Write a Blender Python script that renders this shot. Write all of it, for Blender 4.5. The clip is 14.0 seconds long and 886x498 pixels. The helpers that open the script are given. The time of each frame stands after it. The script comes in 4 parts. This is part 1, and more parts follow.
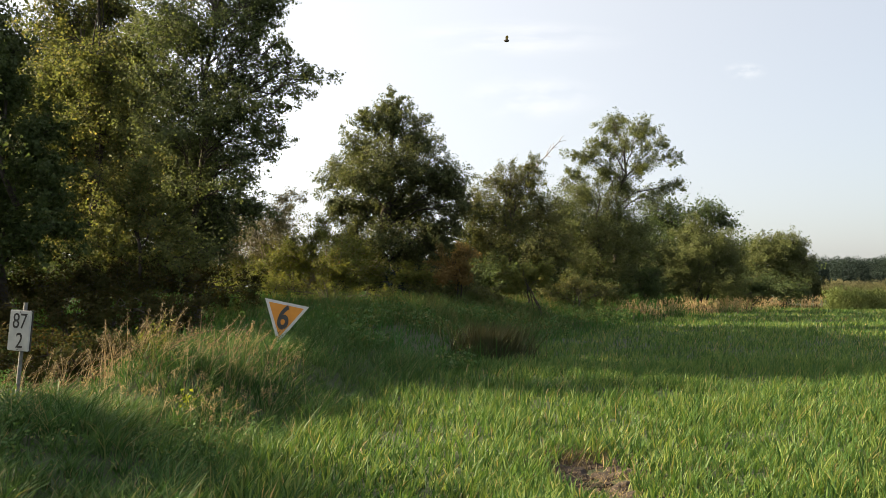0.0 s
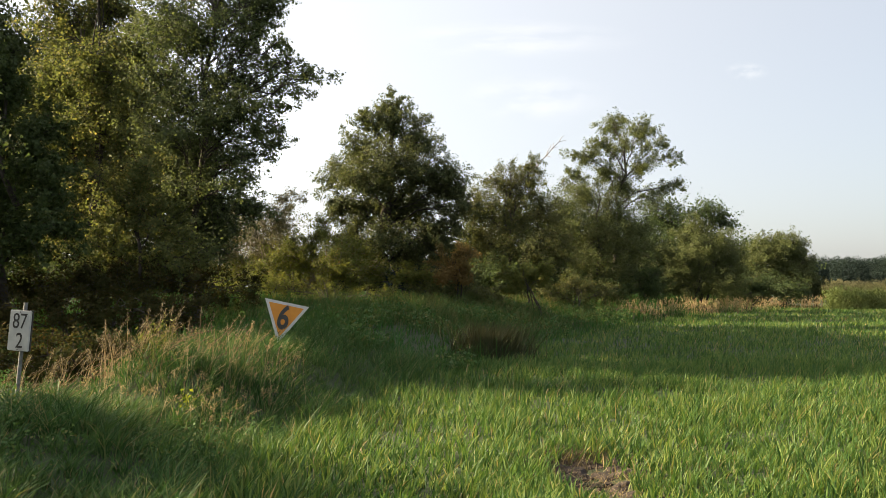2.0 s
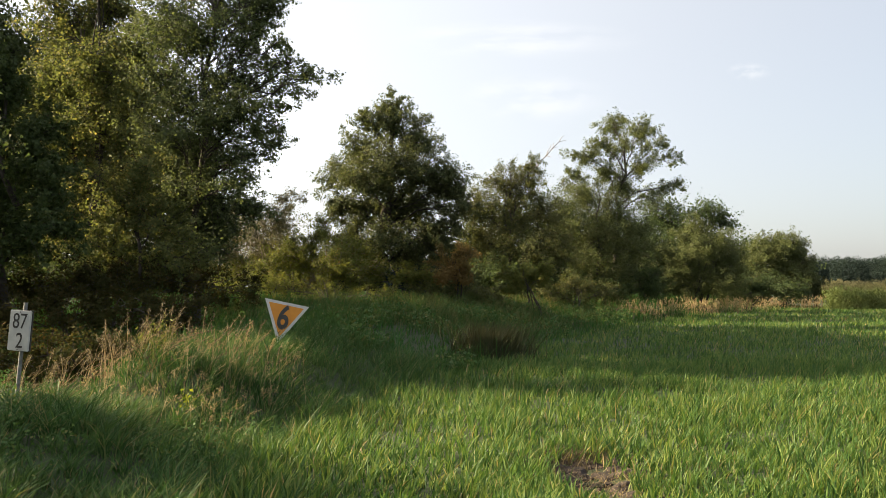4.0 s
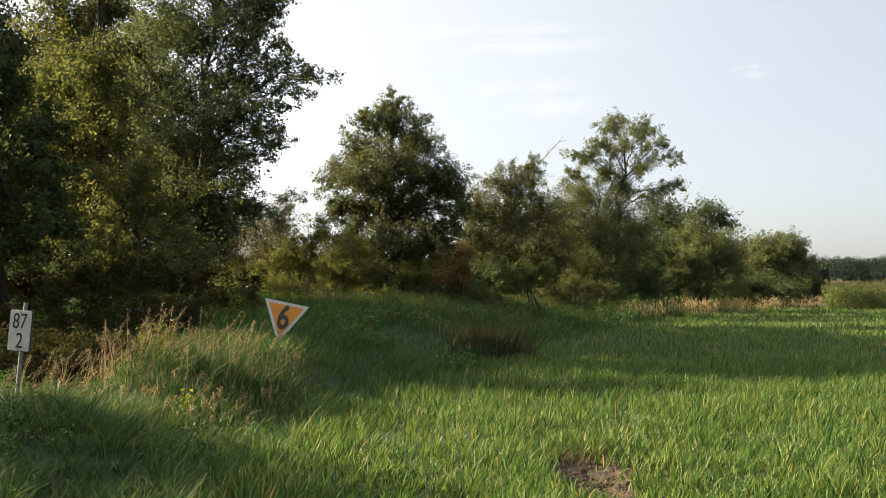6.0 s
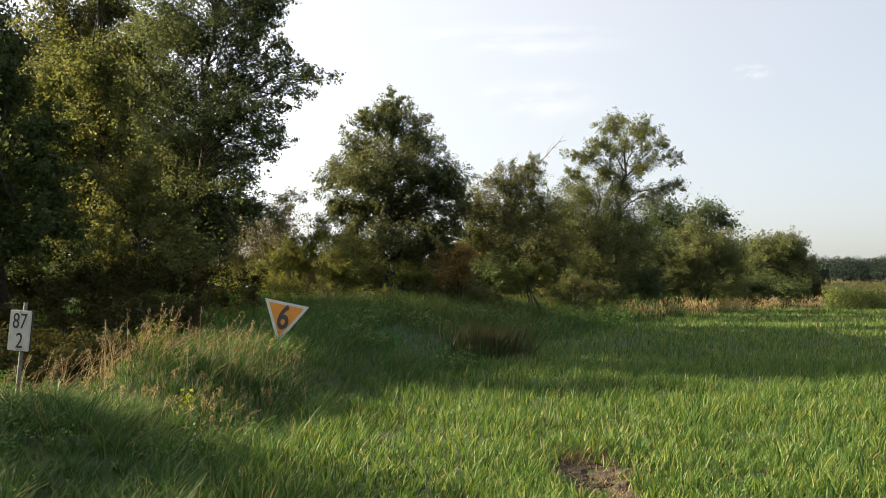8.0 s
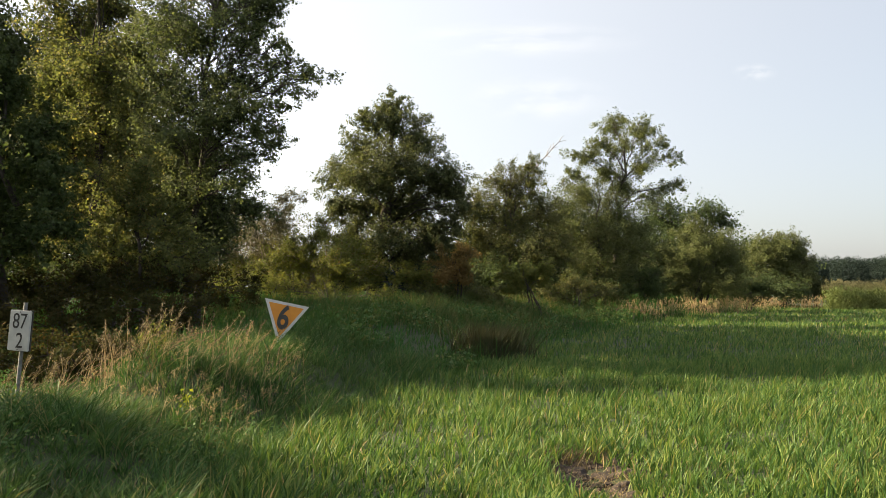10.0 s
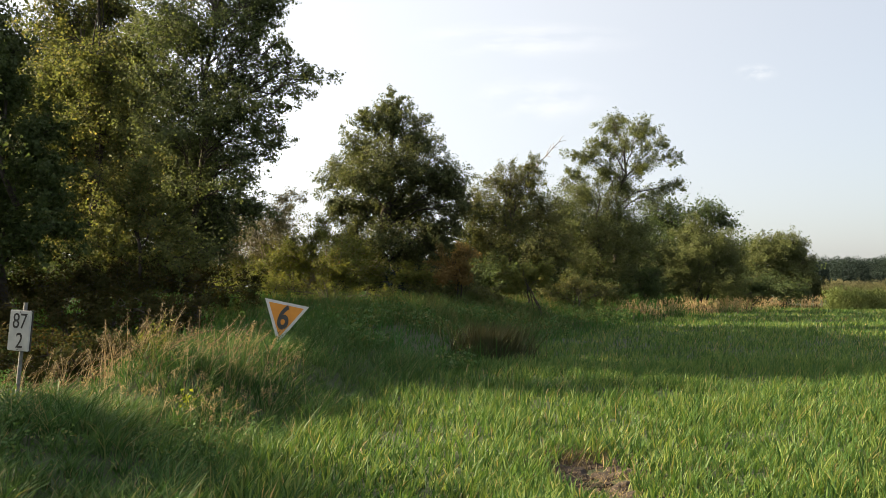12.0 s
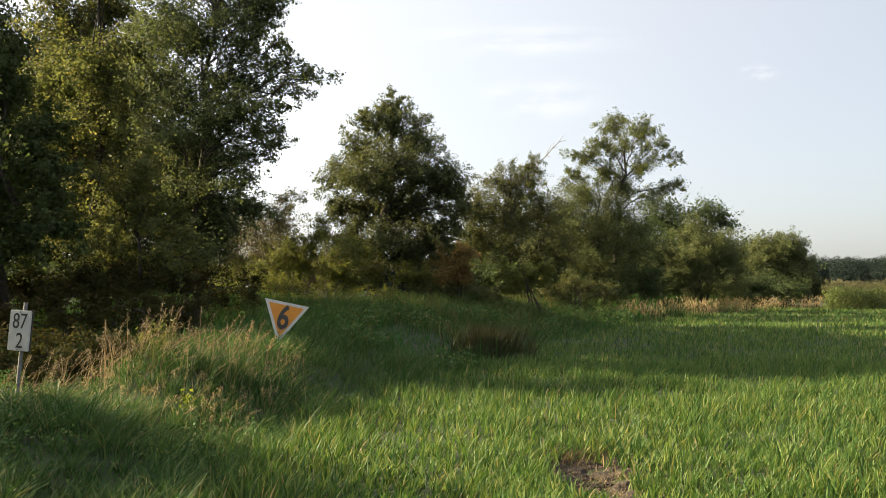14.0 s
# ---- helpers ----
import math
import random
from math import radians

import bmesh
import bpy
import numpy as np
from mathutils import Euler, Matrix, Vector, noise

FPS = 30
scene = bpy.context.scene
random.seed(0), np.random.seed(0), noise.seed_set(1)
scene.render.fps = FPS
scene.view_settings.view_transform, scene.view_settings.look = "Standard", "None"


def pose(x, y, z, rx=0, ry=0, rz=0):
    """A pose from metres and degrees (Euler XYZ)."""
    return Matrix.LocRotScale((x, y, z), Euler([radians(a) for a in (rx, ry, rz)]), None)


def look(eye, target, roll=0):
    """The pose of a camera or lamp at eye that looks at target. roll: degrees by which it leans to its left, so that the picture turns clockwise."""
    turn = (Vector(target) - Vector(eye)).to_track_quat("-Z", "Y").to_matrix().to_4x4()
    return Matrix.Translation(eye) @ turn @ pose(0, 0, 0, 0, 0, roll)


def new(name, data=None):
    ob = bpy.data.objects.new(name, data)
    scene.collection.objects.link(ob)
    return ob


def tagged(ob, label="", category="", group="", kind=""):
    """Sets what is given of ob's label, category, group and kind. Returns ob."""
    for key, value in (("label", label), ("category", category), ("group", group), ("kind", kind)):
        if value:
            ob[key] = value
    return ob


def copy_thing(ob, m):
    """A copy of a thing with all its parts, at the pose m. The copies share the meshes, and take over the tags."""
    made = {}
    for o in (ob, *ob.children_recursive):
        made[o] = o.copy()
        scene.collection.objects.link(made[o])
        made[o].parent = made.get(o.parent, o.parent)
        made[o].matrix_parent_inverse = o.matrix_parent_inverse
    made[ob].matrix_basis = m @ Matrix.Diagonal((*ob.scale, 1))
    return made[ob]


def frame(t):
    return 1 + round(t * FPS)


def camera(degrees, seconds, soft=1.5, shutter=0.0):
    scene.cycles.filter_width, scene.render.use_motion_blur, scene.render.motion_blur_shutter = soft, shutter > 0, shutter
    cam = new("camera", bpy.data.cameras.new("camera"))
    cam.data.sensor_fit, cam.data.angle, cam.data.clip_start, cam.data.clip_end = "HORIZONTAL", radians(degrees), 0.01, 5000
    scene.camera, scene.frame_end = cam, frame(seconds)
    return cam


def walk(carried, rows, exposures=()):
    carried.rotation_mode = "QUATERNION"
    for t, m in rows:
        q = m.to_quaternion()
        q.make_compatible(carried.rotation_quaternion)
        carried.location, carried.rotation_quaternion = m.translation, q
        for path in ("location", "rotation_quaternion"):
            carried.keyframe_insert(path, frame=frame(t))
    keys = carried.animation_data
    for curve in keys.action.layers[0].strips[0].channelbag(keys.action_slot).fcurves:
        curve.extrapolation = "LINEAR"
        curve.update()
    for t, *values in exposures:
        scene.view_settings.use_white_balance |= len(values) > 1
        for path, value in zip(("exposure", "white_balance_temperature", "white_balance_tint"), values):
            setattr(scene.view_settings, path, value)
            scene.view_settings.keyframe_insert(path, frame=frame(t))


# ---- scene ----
cam = camera(62, 14.0, soft=0.8)
walk(cam, [(0, pose(0, 0, 1.6, 93.25, 0, 0)), (14, pose(0, 0, 1.6, 93.25, 0, 0))],
     exposures=[(0, 2.05, 7000, 10), (14, 2.05, 7000, 10)])

# ---- light ----
SUN_EL, SUN_AZ = 23.0, -84.0       # degrees; azimuth from the view's direction, clockwise
world = bpy.data.worlds.new("world")
scene.world = world
world.use_nodes = True
wn, wl = world.node_tree.nodes, world.node_tree.links
sky = wn.new("ShaderNodeTexSky")
sky.sky_type = "NISHITA"
sky.sun_disc = False
sky.sun_elevation, sky.sun_rotation = radians(SUN_EL), radians(SUN_AZ)
sky.air_density, sky.dust_density, sky.ozone_density = 1.0, 2.9, 2.0
wn["Background"].inputs["Strength"].default_value = 0.08
# a thin high veil of cloud takes most of the blue out of the sky
hsv = wn.new("ShaderNodeHueSaturation")
hsv.inputs["Saturation"].default_value = 0.85
wl.new(sky.outputs[0], hsv.inputs["Color"])
veil = wn.new("ShaderNodeMix")
veil.data_type = "RGBA"
veil.inputs[0].default_value = 0.6
# the veil scatters forward: it is brightest round the sun
aim = wn.new("ShaderNodeVectorMath")
aim.operation = "DOT_PRODUCT"
aim.inputs[1].default_value = (math.sin(radians(SUN_AZ)) * math.cos(radians(SUN_EL)), math.cos(radians(SUN_AZ)) * math.cos(radians(SUN_EL)), math.sin(radians(SUN_EL)))
wl.new(wn.new("ShaderNodeTexCoord").outputs["Generated"], aim.inputs[0])
aureole = wn.new("ShaderNodeMapRange")
aureole.inputs[1].default_value, aureole.inputs[2].default_value = -0.35, 0.75
wl.new(aim.outputs["Value"], aureole.inputs[0])
tone = wn.new("ShaderNodeMix")
tone.data_type = "RGBA"
tone.inputs[6].default_value, tone.inputs[7].default_value = (1.98, 2.08, 2.27, 1), (4.6, 4.65, 4.75, 1)
wl.new(aureole.outputs[0], tone.inputs[0])
wl.new(tone.outputs[2], veil.inputs[7])
wl.new(hsv.outputs[0], veil.inputs[6])
wl.new(veil.outputs[2], wn["Background"].inputs["Color"])

sun_data = bpy.data.lights.new("sun", "SUN")
sun_data.energy, sun_data.angle, sun_data.color = 5.0, radians(0.6), (1.0, 0.84, 0.56)
sun = new("sun", sun_data)
se, sa = radians(SUN_EL), radians(SUN_AZ)
sun_way = Vector((math.sin(sa) * math.cos(se), math.cos(sa) * math.cos(se), math.sin(se)))
sun.matrix_world = look(sun_way * 60, (0, 0, 0))


# ---- materials ----
def nodes_of(name):
    m = bpy.data.materials.new(name)
    m.use_nodes = True
    n, l = m.node_tree.nodes, m.node_tree.links
    return m, n, l, n["Principled BSDF"]


def ramp(n, stops):
    r = n.new("ShaderNodeValToRGB")
    while len(r.color_ramp.elements) < len(stops):
        r.color_ramp.elements.new(0.5)
    for e, (p, c) in zip(r.color_ramp.elements, stops):
        e.position, e.color = p, (*c, 1)
    return r


def noise_tex(n, l, scale, detail=4, source="Object"):
    tc = n.new("ShaderNodeTexCoord")
    t = n.new("ShaderNodeTexNoise")
    t.inputs["Scale"].default_value, t.inputs["Detail"].default_value = scale, detail
    l.new(tc.outputs[source], t.inputs["Vector"])
    return t


def mix_colour(n, l, fac, a, b, mode="MIX"):
    m = n.new("ShaderNodeMix")
    m.data_type, m.blend_type = "RGBA", mode
    for sock, v in ((m.inputs[0], fac), (m.inputs[6], a), (m.inputs[7], b)):
        if isinstance(v, (int, float)):
            sock.default_value = v
        elif isinstance(v, tuple):
            sock.default_value = (*v, 1)
        else:
            l.new(v, sock)
    return m.outputs[2]


def leaf_material(name, stops, patch, patch_scale=0.8, amount=0.5, glow=0.35, rough=0.55, gloss=0.18):
    """Thin leaves or blades: one colour a piece out of stops, patches of a second colour, light coming through."""
    m, n, l, b = nodes_of(name)
    geo = n.new("ShaderNodeNewGeometry")
    r = ramp(n, stops)
    l.new(geo.outputs["Random Per Island"], r.inputs[0])
    t = noise_tex(n, l, patch_scale, 3)
    mr = n.new("ShaderNodeMapRange")
    mr.inputs[1].default_value, mr.inputs[2].default_value, mr.inputs[4].default_value = 0.4, 0.68, amount
    l.new(t.outputs[0], mr.inputs[0])
    colour = mix_colour(n, l, mr.outputs[0], r.outputs[0], patch)
    l.new(colour, b.inputs["Base Color"])
    b.inputs["Roughness"].default_value = rough
    b.inputs["Specular IOR Level"].default_value = gloss
    tr = n.new("ShaderNodeBsdfTranslucent")
    bright = mix_colour(n, l, 1.0, colour, (1.12, 1.08, 0.66), "MULTIPLY")
    l.new(bright, tr.inputs["Color"])
    ms = n.new("ShaderNodeMixShader")
    ms.inputs[0].default_value = glow
    l.new(b.outputs[0], ms.inputs[1])
    l.new(tr.outputs[0], ms.inputs[2])
    l.new(ms.outputs[0], n["Material Output"].inputs["Surface"])
    return m


def solid(name, a, b_, scale=12.0, rough=0.6, metal=0.0, bump=0.2, detail=6):
    m, n, l, b = nodes_of(name)
    t = noise_tex(n, l, scale, detail)
    r = ramp(n, [(0.35, a), (0.7, b_)])
    l.new(t.outputs[0], r.inputs[0])
    l.new(r.outputs[0], b.inputs["Base Color"])
    b.inputs["Roughness"].default_value, b.inputs["Metallic"].default_value = rough, metal
    if bump:
        bp = n.new("ShaderNodeBump")
        bp.inputs["Strength"].default_value = bump
        bp.inputs["Distance"].default_value = 0.02
        l.new(t.outputs[0], bp.inputs["Height"])
        l.new(bp.outputs[0], b.inputs["Normal"])
    return m


M_OAK = leaf_material("oak_leaf", [(0.0, (0.050, 0.067, 0.032)), (0.6, (0.082, 0.100, 0.047)), (1.0, (0.130, 0.137, 0.066))], (0.088, 0.093, 0.044), 0.5, 0.4, 0.42, 0.6, 0.1)
M_POPLAR = leaf_material("poplar_leaf", [(0.0, (0.058, 0.080, 0.040)), (0.6, (0.088, 0.114, 0.054)), (1.0, (0.120, 0.145, 0.072))], (0.080, 0.098, 0.046), 0.4, 0.4, 0.5, 0.6, 0.12)
M_YELLOW = leaf_material("yellowing_leaf", [(0.0, (0.080, 0.104, 0.041)), (0.55, (0.118, 0.136, 0.053)), (0.9, (0.170, 0.170, 0.066)), (1.0, (0.250, 0.208, 0.082))], (0.092, 0.120, 0.048), 0.35, 0.6, 0.48, 0.6, 0.1)
# Darker leaf tone; shade under the trees is put into this colour.
M_SHADE = leaf_material("shade_dark_leaf", [(0.0, (0.040, 0.064, 0.029)), (1.0, (0.086, 0.118, 0.050))], (0.058, 0.080, 0.034), 0.6, 0.4, 0.48, 0.6, 0.1)
M_WILLOW = leaf_material("willow_leaf", [(0.0, (0.064, 0.084, 0.034)), (0.6, (0.092, 0.112, 0.046)), (1.0, (0.128, 0.140, 0.064))], (0.086, 0.100, 0.040), 0.5, 0.4, 0.38, 0.6, 0.1)
M_SCRUB = leaf_material("scrub_leaf", [(0.0, (0.090, 0.112, 0.032)), (0.5, (0.136, 0.156, 0.042)), (0.9, (0.190, 0.188, 0.056)), (1.0, (0.198, 0.140, 0.052))], (0.105, 0.128, 0.038), 0.7, 0.5, 0.45, 0.6, 0.1)
M_RUST = leaf_material("rusty_leaf", [(0.0, (0.120, 0.094, 0.036)), (0.5, (0.195, 0.130, 0.050)), (1.0, (0.260, 0.160, 0.070))], (0.120, 0.112, 0.042), 0.8, 0.5, 0.45, 0.6, 0.1)
M_GREY = leaf_material("grey_leaf", [(0.0, (0.078, 0.085, 0.046)), (1.0, (0.169, 0.156, 0.091))], (0.104, 0.091, 0.052), 0.7, 0.5, 0.3, 0.55)
# Bluish, low-contrast tone: the haze of distance is put into the leaf colour.
M_FAR = leaf_material("hazed_wood_leaf", [(0.0, (0.022, 0.033, 0.031)), (1.0, (0.027, 0.039, 0.037))], (0.023, 0.034, 0.033), 0.03, 0.5, 0.3, 0.9, 0.0)
M_GRASS = leaf_material("meadow_blade", [(0.0, (0.021, 0.062, 0.018)), (0.5, (0.068, 0.134, 0.034)), (0.93, (0.186, 0.234, 0.066)), (0.982, (0.270, 0.215, 0.105)), (1.0, (0.340, 0.250, 0.145))], (0.070, 0.145, 0.036), 0.9, 0.5, 0.42, 0.5, 0.25)
M_BANK = leaf_material("bank_blade", [(0.0, (0.018, 0.058, 0.017)), (0.5, (0.046, 0.110, 0.030)), (0.87, (0.100, 0.175, 0.056)), (0.93, (0.185, 0.172, 0.088)), (1.0, (0.255, 0.225, 0.125))], (0.074, 0.118, 0.040), 0.9, 0.5, 0.4, 0.55, 0.2)
M_ROUGH = leaf_material("rough_sward_blade", [(0.0, (0.024, 0.087, 0.024)), (0.7, (0.041, 0.125, 0.032)), (0.9, (0.089, 0.125, 0.043)), (1.0, (0.148, 0.146, 0.074))], (0.064, 0.099, 0.034), 0.5, 0.5, 0.45, 0.55, 0.12)
M_STRAW = leaf_material("straw", [(0.0, (0.184, 0.130, 0.077)), (0.6, (0.304, 0.240, 0.143)), (1.0, (0.423, 0.360, 0.231))], (0.221, 0.150, 0.088), 1.5, 0.5, 0.3, 0.6)
M_SEED = leaf_material("brown_seed_head", [(0.0, (0.054, 0.042, 0.030)), (0.6, (0.108, 0.088, 0.059)), (1.0, (0.198, 0.170, 0.108))], (0.081, 0.064, 0.043), 2.0, 0.5, 0.25, 0.7)
M_MAIZE = leaf_material("maize_leaf", [(0.0, (0.082, 0.128, 0.044)), (0.7, (0.128, 0.165, 0.060)), (1.0, (0.22, 0.20, 0.10))], (0.16, 0.165, 0.078), 1.0, 0.4, 0.42, 0.55, 0.12)
M_TALL = leaf_material("tall_grass_blade", [(0.0, (0.046, 0.082, 0.028)), (0.6, (0.086, 0.118, 0.040)), (0.85, (0.140, 0.142, 0.062)), (1.0, (0.225, 0.190, 0.105))], (0.110, 0.118, 0.048), 0.6, 0.6, 0.4, 0.6, 0.12)
M_LIME = leaf_material("lime_leaf", [(0.0, (0.13, 0.19, 0.02)), (1.0, (0.26, 0.30, 0.04))], (0.16, 0.2, 0.03), 2.0, 0.4, 0.45, 0.5)
M_SEDGE = leaf_material("dark_sedge", [(0.0, (0.026, 0.038, 0.016)), (0.7, (0.042, 0.048, 0.02)), (1.0, (0.08, 0.065, 0.036))], (0.038, 0.038, 0.018), 1.0, 0.5, 0.25, 0.6)
# Brown bramble leaves, darkened further for the shade of the hollow.
M_BRAMBLE = leaf_material("shaded_bramble_leaf", [(0.0, (0.030, 0.036, 0.013)), (0.6, (0.050, 0.047, 0.018)), (1.0, (0.072, 0.052, 0.023))], (0.04, 0.05, 0.017), 0.8, 0.5, 0.3, 0.8, 0.03)
M_OLIVE = leaf_material("olive_leaf", [(0.0, (0.050, 0.064, 0.024)), (0.6, (0.082, 0.098, 0.038)), (1.0, (0.138, 0.128, 0.056))], (0.096, 0.094, 0.038), 0.5, 0.5, 0.42, 0.6, 0.1)
M_NETTLE = leaf_material("nettle_leaf", [(0.0, (0.032, 0.086, 0.023)), (0.7, (0.072, 0.143, 0.037)), (1.0, (0.172, 0.157, 0.057))], (0.086, 0.108, 0.037), 0.7, 0.4, 0.35, 0.55)
M_BARK = solid("grey_brown_bark", (0.020, 0.016, 0.013), (0.055, 0.047, 0.039), 9.0, 0.9, 0, 0.6)
M_TWIG = solid("pale_twig", (0.14, 0.115, 0.09), (0.26, 0.22, 0.18), 20.0, 0.85, 0, 0.2)
M_SOIL = solid("dry_soil", (0.012, 0.007, 0.005), (0.038, 0.025, 0.017), 14.0, 0.95, 0, 0.8)
# White enamel toned down to a light grey.
M_WHITE = solid("grey_white_enamel", (0.36, 0.37, 0.38), (0.48, 0.48, 0.475), 9.0, 0.42, 0, 0.05)
M_BLACK = solid("black_paint", (0.012, 0.012, 0.013), (0.03, 0.03, 0.03), 14.0, 0.5, 0, 0.05)
M_AMBER = solid("amber_sign_paint", (0.43, 0.16, 0.008), (0.52, 0.205, 0.012), 8.0, 0.45, 0, 0.05)
M_STEEL = solid("galvanised_steel", (0.09, 0.095, 0.10), (0.17, 0.175, 0.18), 25.0, 0.6, 0.1, 0.1)
M_BUG = solid("dark_insect", (0.02, 0.018, 0.015), (0.06, 0.05, 0.04), 400.0, 0.5, 0, 0)
M_WING = leaf_material("insect_wing", [(0.0, (0.2, 0.19, 0.17)), (1.0, (0.3, 0.28, 0.25))], (0.2, 0.2, 0.2), 50.0, 0.2, 0.6, 0.3)


def ground_material():
    m, n, l, b = nodes_of("grassy_earth")
    big = noise_tex(n, l, 0.12, 4)
    fine = noise_tex(n, l, 3.5, 8)
    r1 = ramp(n, [(0.35, (0.016, 0.026, 0.009)), (0.5, (0.027, 0.046, 0.012)), (0.72, (0.042, 0.068, 0.016))])
    r2 = ramp(n, [(0.3, (0.022, 0.019, 0.012)), (0.7, (0.034, 0.050, 0.014))])
    l.new(big.outputs[0], r1.inputs[0])
    l.new(fine.outputs[0], r2.inputs[0])
    l.new(mix_colour(n, l, 0.5, r1.outputs[0], r2.outputs[0]), b.inputs["Base Color"])
    b.inputs["Roughness"].default_value = 0.95
    bp = n.new("ShaderNodeBump")
    bp.inputs["Strength"].default_value, bp.inputs["Distance"].default_value = 0.8, 0.12
    l.new(fine.outputs[0], bp.inputs["Height"])
    l.new(bp.outputs[0], b.inputs["Normal"])
    return m


M_GROUND = ground_material()


# ---- mesh tools ----
def mesh_from(name, V, F, material):
    """A mesh from an (n, 3) array of places and a list of (m, k) arrays of faces with k corners each."""
    me = bpy.data.meshes.new(name)
    V = np.asarray(V, dtype=np.float32)
    me.vertices.add(len(V))
    me.vertices.foreach_set("co", V.ravel())
    loops = np.concatenate([np.asarray(f, dtype=np.int32).ravel() for f in F])
    sizes = np.concatenate([np.full(len(f), np.asarray(f).shape[1], dtype=np.int32) for f in F])
    me.loops.add(len(loops))
    me.loops.foreach_set("vertex_index", loops)
    me.polygons.add(len(sizes))
    me.polygons.foreach_set("loop_start", np.concatenate([[0], np.cumsum(sizes)[:-1]]).astype(np.int32))
    me.materials.append(material)
    me.update(calc_edges=True)
    return me


def put(name, me, parent=None, label=""):
    ob = new(name, me)
    ob.parent = parent
    return tagged(ob, label)


def part(name, bm, material, parent, label=""):
    me = bpy.data.meshes.new(name)
    bm.to_mesh(me)
    bm.free()
    me.materials.append(material)
    return put(name, me, parent, label)


class Tubes:
    """Tapered round stems, gathered into one mesh."""
    def __init__(self):
        self.V, self.F, self.n = [], [], 0

    def add(self, pts, radii, sides=6):
        pts = np.asarray(pts, dtype=float)
        d = np.gradient(pts, axis=0)
        d /= np.linalg.norm(d, axis=1)[:, None] + 1e-9
        ref = np.where(np.abs(d[:, 2:3]) > 0.9, [[1.0, 0, 0]], [[0, 0, 1.0]])
        u = np.cross(d, ref)
        u /= np.linalg.norm(u, axis=1)[:, None] + 1e-9
        v = np.cross(d, u)
        a = np.linspace(0, 2 * np.pi, sides, endpoint=False)
        r = np.asarray(radii)[:, None, None]
        ring = pts[:, None] + r * (np.cos(a)[None, :, None] * u[:, None] + np.sin(a)[None, :, None] * v[:, None])
        k = len(pts)
        i, j = np.meshgrid(np.arange(k - 1), np.arange(sides), indexing="ij")
        q = np.stack([i * sides + j, i * sides + (j + 1) % sides, (i + 1) * sides + (j + 1) % sides, (i + 1) * sides + j], -1).reshape(-1, 4)
        self.V.append(ring.reshape(-1, 3))
        self.F.append(q + self.n)
        self.n += k * sides

    def mesh(self, name, material):
        me = mesh_from(name, np.concatenate(self.V), [np.concatenate(self.F)], material)
        me.polygons.foreach_set("use_smooth", [True] * len(me.polygons))
        return me


def bend(a, b, sag, rng, n=6, wob=0.04):
    """A bowed line from a to b: it leaves a steeply and wobbles a little."""
    a, b = np.asarray(a, float), np.asarray(b, float)
    t = np.linspace(0, 1, n)[:, None]
    size = np.linalg.norm(b - a)
    p = a + (b - a) * t + np.array([0, 0, 1.0]) * sag * size * (t * (1 - t)) * 2
    w = rng.normal(0, wob * size, (n, 3))
    w[0] = w[-1] = 0
    return p + w


def leaves(name, C, length, width, material, rng, up=0.5, droop=0.0, face=None, simple=False):
    """Single leaves at the places C: four-cornered and slightly folded, or three-cornered where they stay far off."""
    n = len(C)
    nor = rng.normal(0, 1, (n, 3))
    nor[:, 2] += up
    if face is not None:
        nor = nor * 0.62 + face * 1.1
    nor /= np.linalg.norm(nor, axis=1)[:, None]
    ax = rng.normal(0, 1, (n, 3))
    ax[:, 2] -= droop
    ax -= nor * (ax * nor).sum(1)[:, None]
    ax /= np.linalg.norm(ax, axis=1)[:, None]
    sd = np.cross(nor, ax)
    s = rng.uniform(0.65, 1.3, (n, 1))
    L, W = ax * length * s / 2, sd * width * s / 2
    if simple:
        V = np.stack([C - L, C + L * 0.6 + W, C + L * 0.8 - W * 0.8], 1).reshape(-1, 3)
        return mesh_from(name, V, [np.arange(3 * n).reshape(-1, 3)], material)
    V = np.stack([C - L, C + W + L * 0.1 + nor * width * 0.12 * s, C + L, C - W + L * 0.1 + nor * width * 0.12 * s], 1).reshape(-1, 3)
    F = np.arange(4 * n).reshape(-1, 4)
    return mesh_from(name, V, [F], material)


def lattice(x, y, scale, seed):
    """Smooth uneven values from 0 to 1 over the plan."""
    g = np.random.default_rng(seed).random((97, 97))
    u, v = np.asarray(x) / scale + 500.3, np.asarray(y) / scale + 500.7
    i, j = np.floor(u).astype(int), np.floor(v).astype(int)
    a, b = u - i, v - j
    a, b = a * a * (3 - 2 * a), b * b * (3 - 2 * b)
    i0, i1, j0, j1 = i % 97, (i + 1) % 97, j % 97, (j + 1) % 97
    return (g[i0, j0] * (1 - a) + g[i1, j0] * a) * (1 - b) + (g[i0, j1] * (1 - a) + g[i1, j1] * a) * b


# ---- the ground ----
FOOT = np.array([(-2.3, -30.0), (-1.9, 5.0), (-1.5, 10.0), (0.6, 16.0), (4.5, 26.0), (12.0, 42.0), (30.0, 66.0), (60.0, 110.0), (700.0, 1100.0)])


def foot_x(y):
    return np.interp(y, FOOT[:, 1], FOOT[:, 0])


def bank(x, y):
    """How far, in metres, a place lies on the bank's side of its foot."""
    return (foot_x(y) - x) * np.where(np.asarray(y) < 12, 0.98, 0.88)


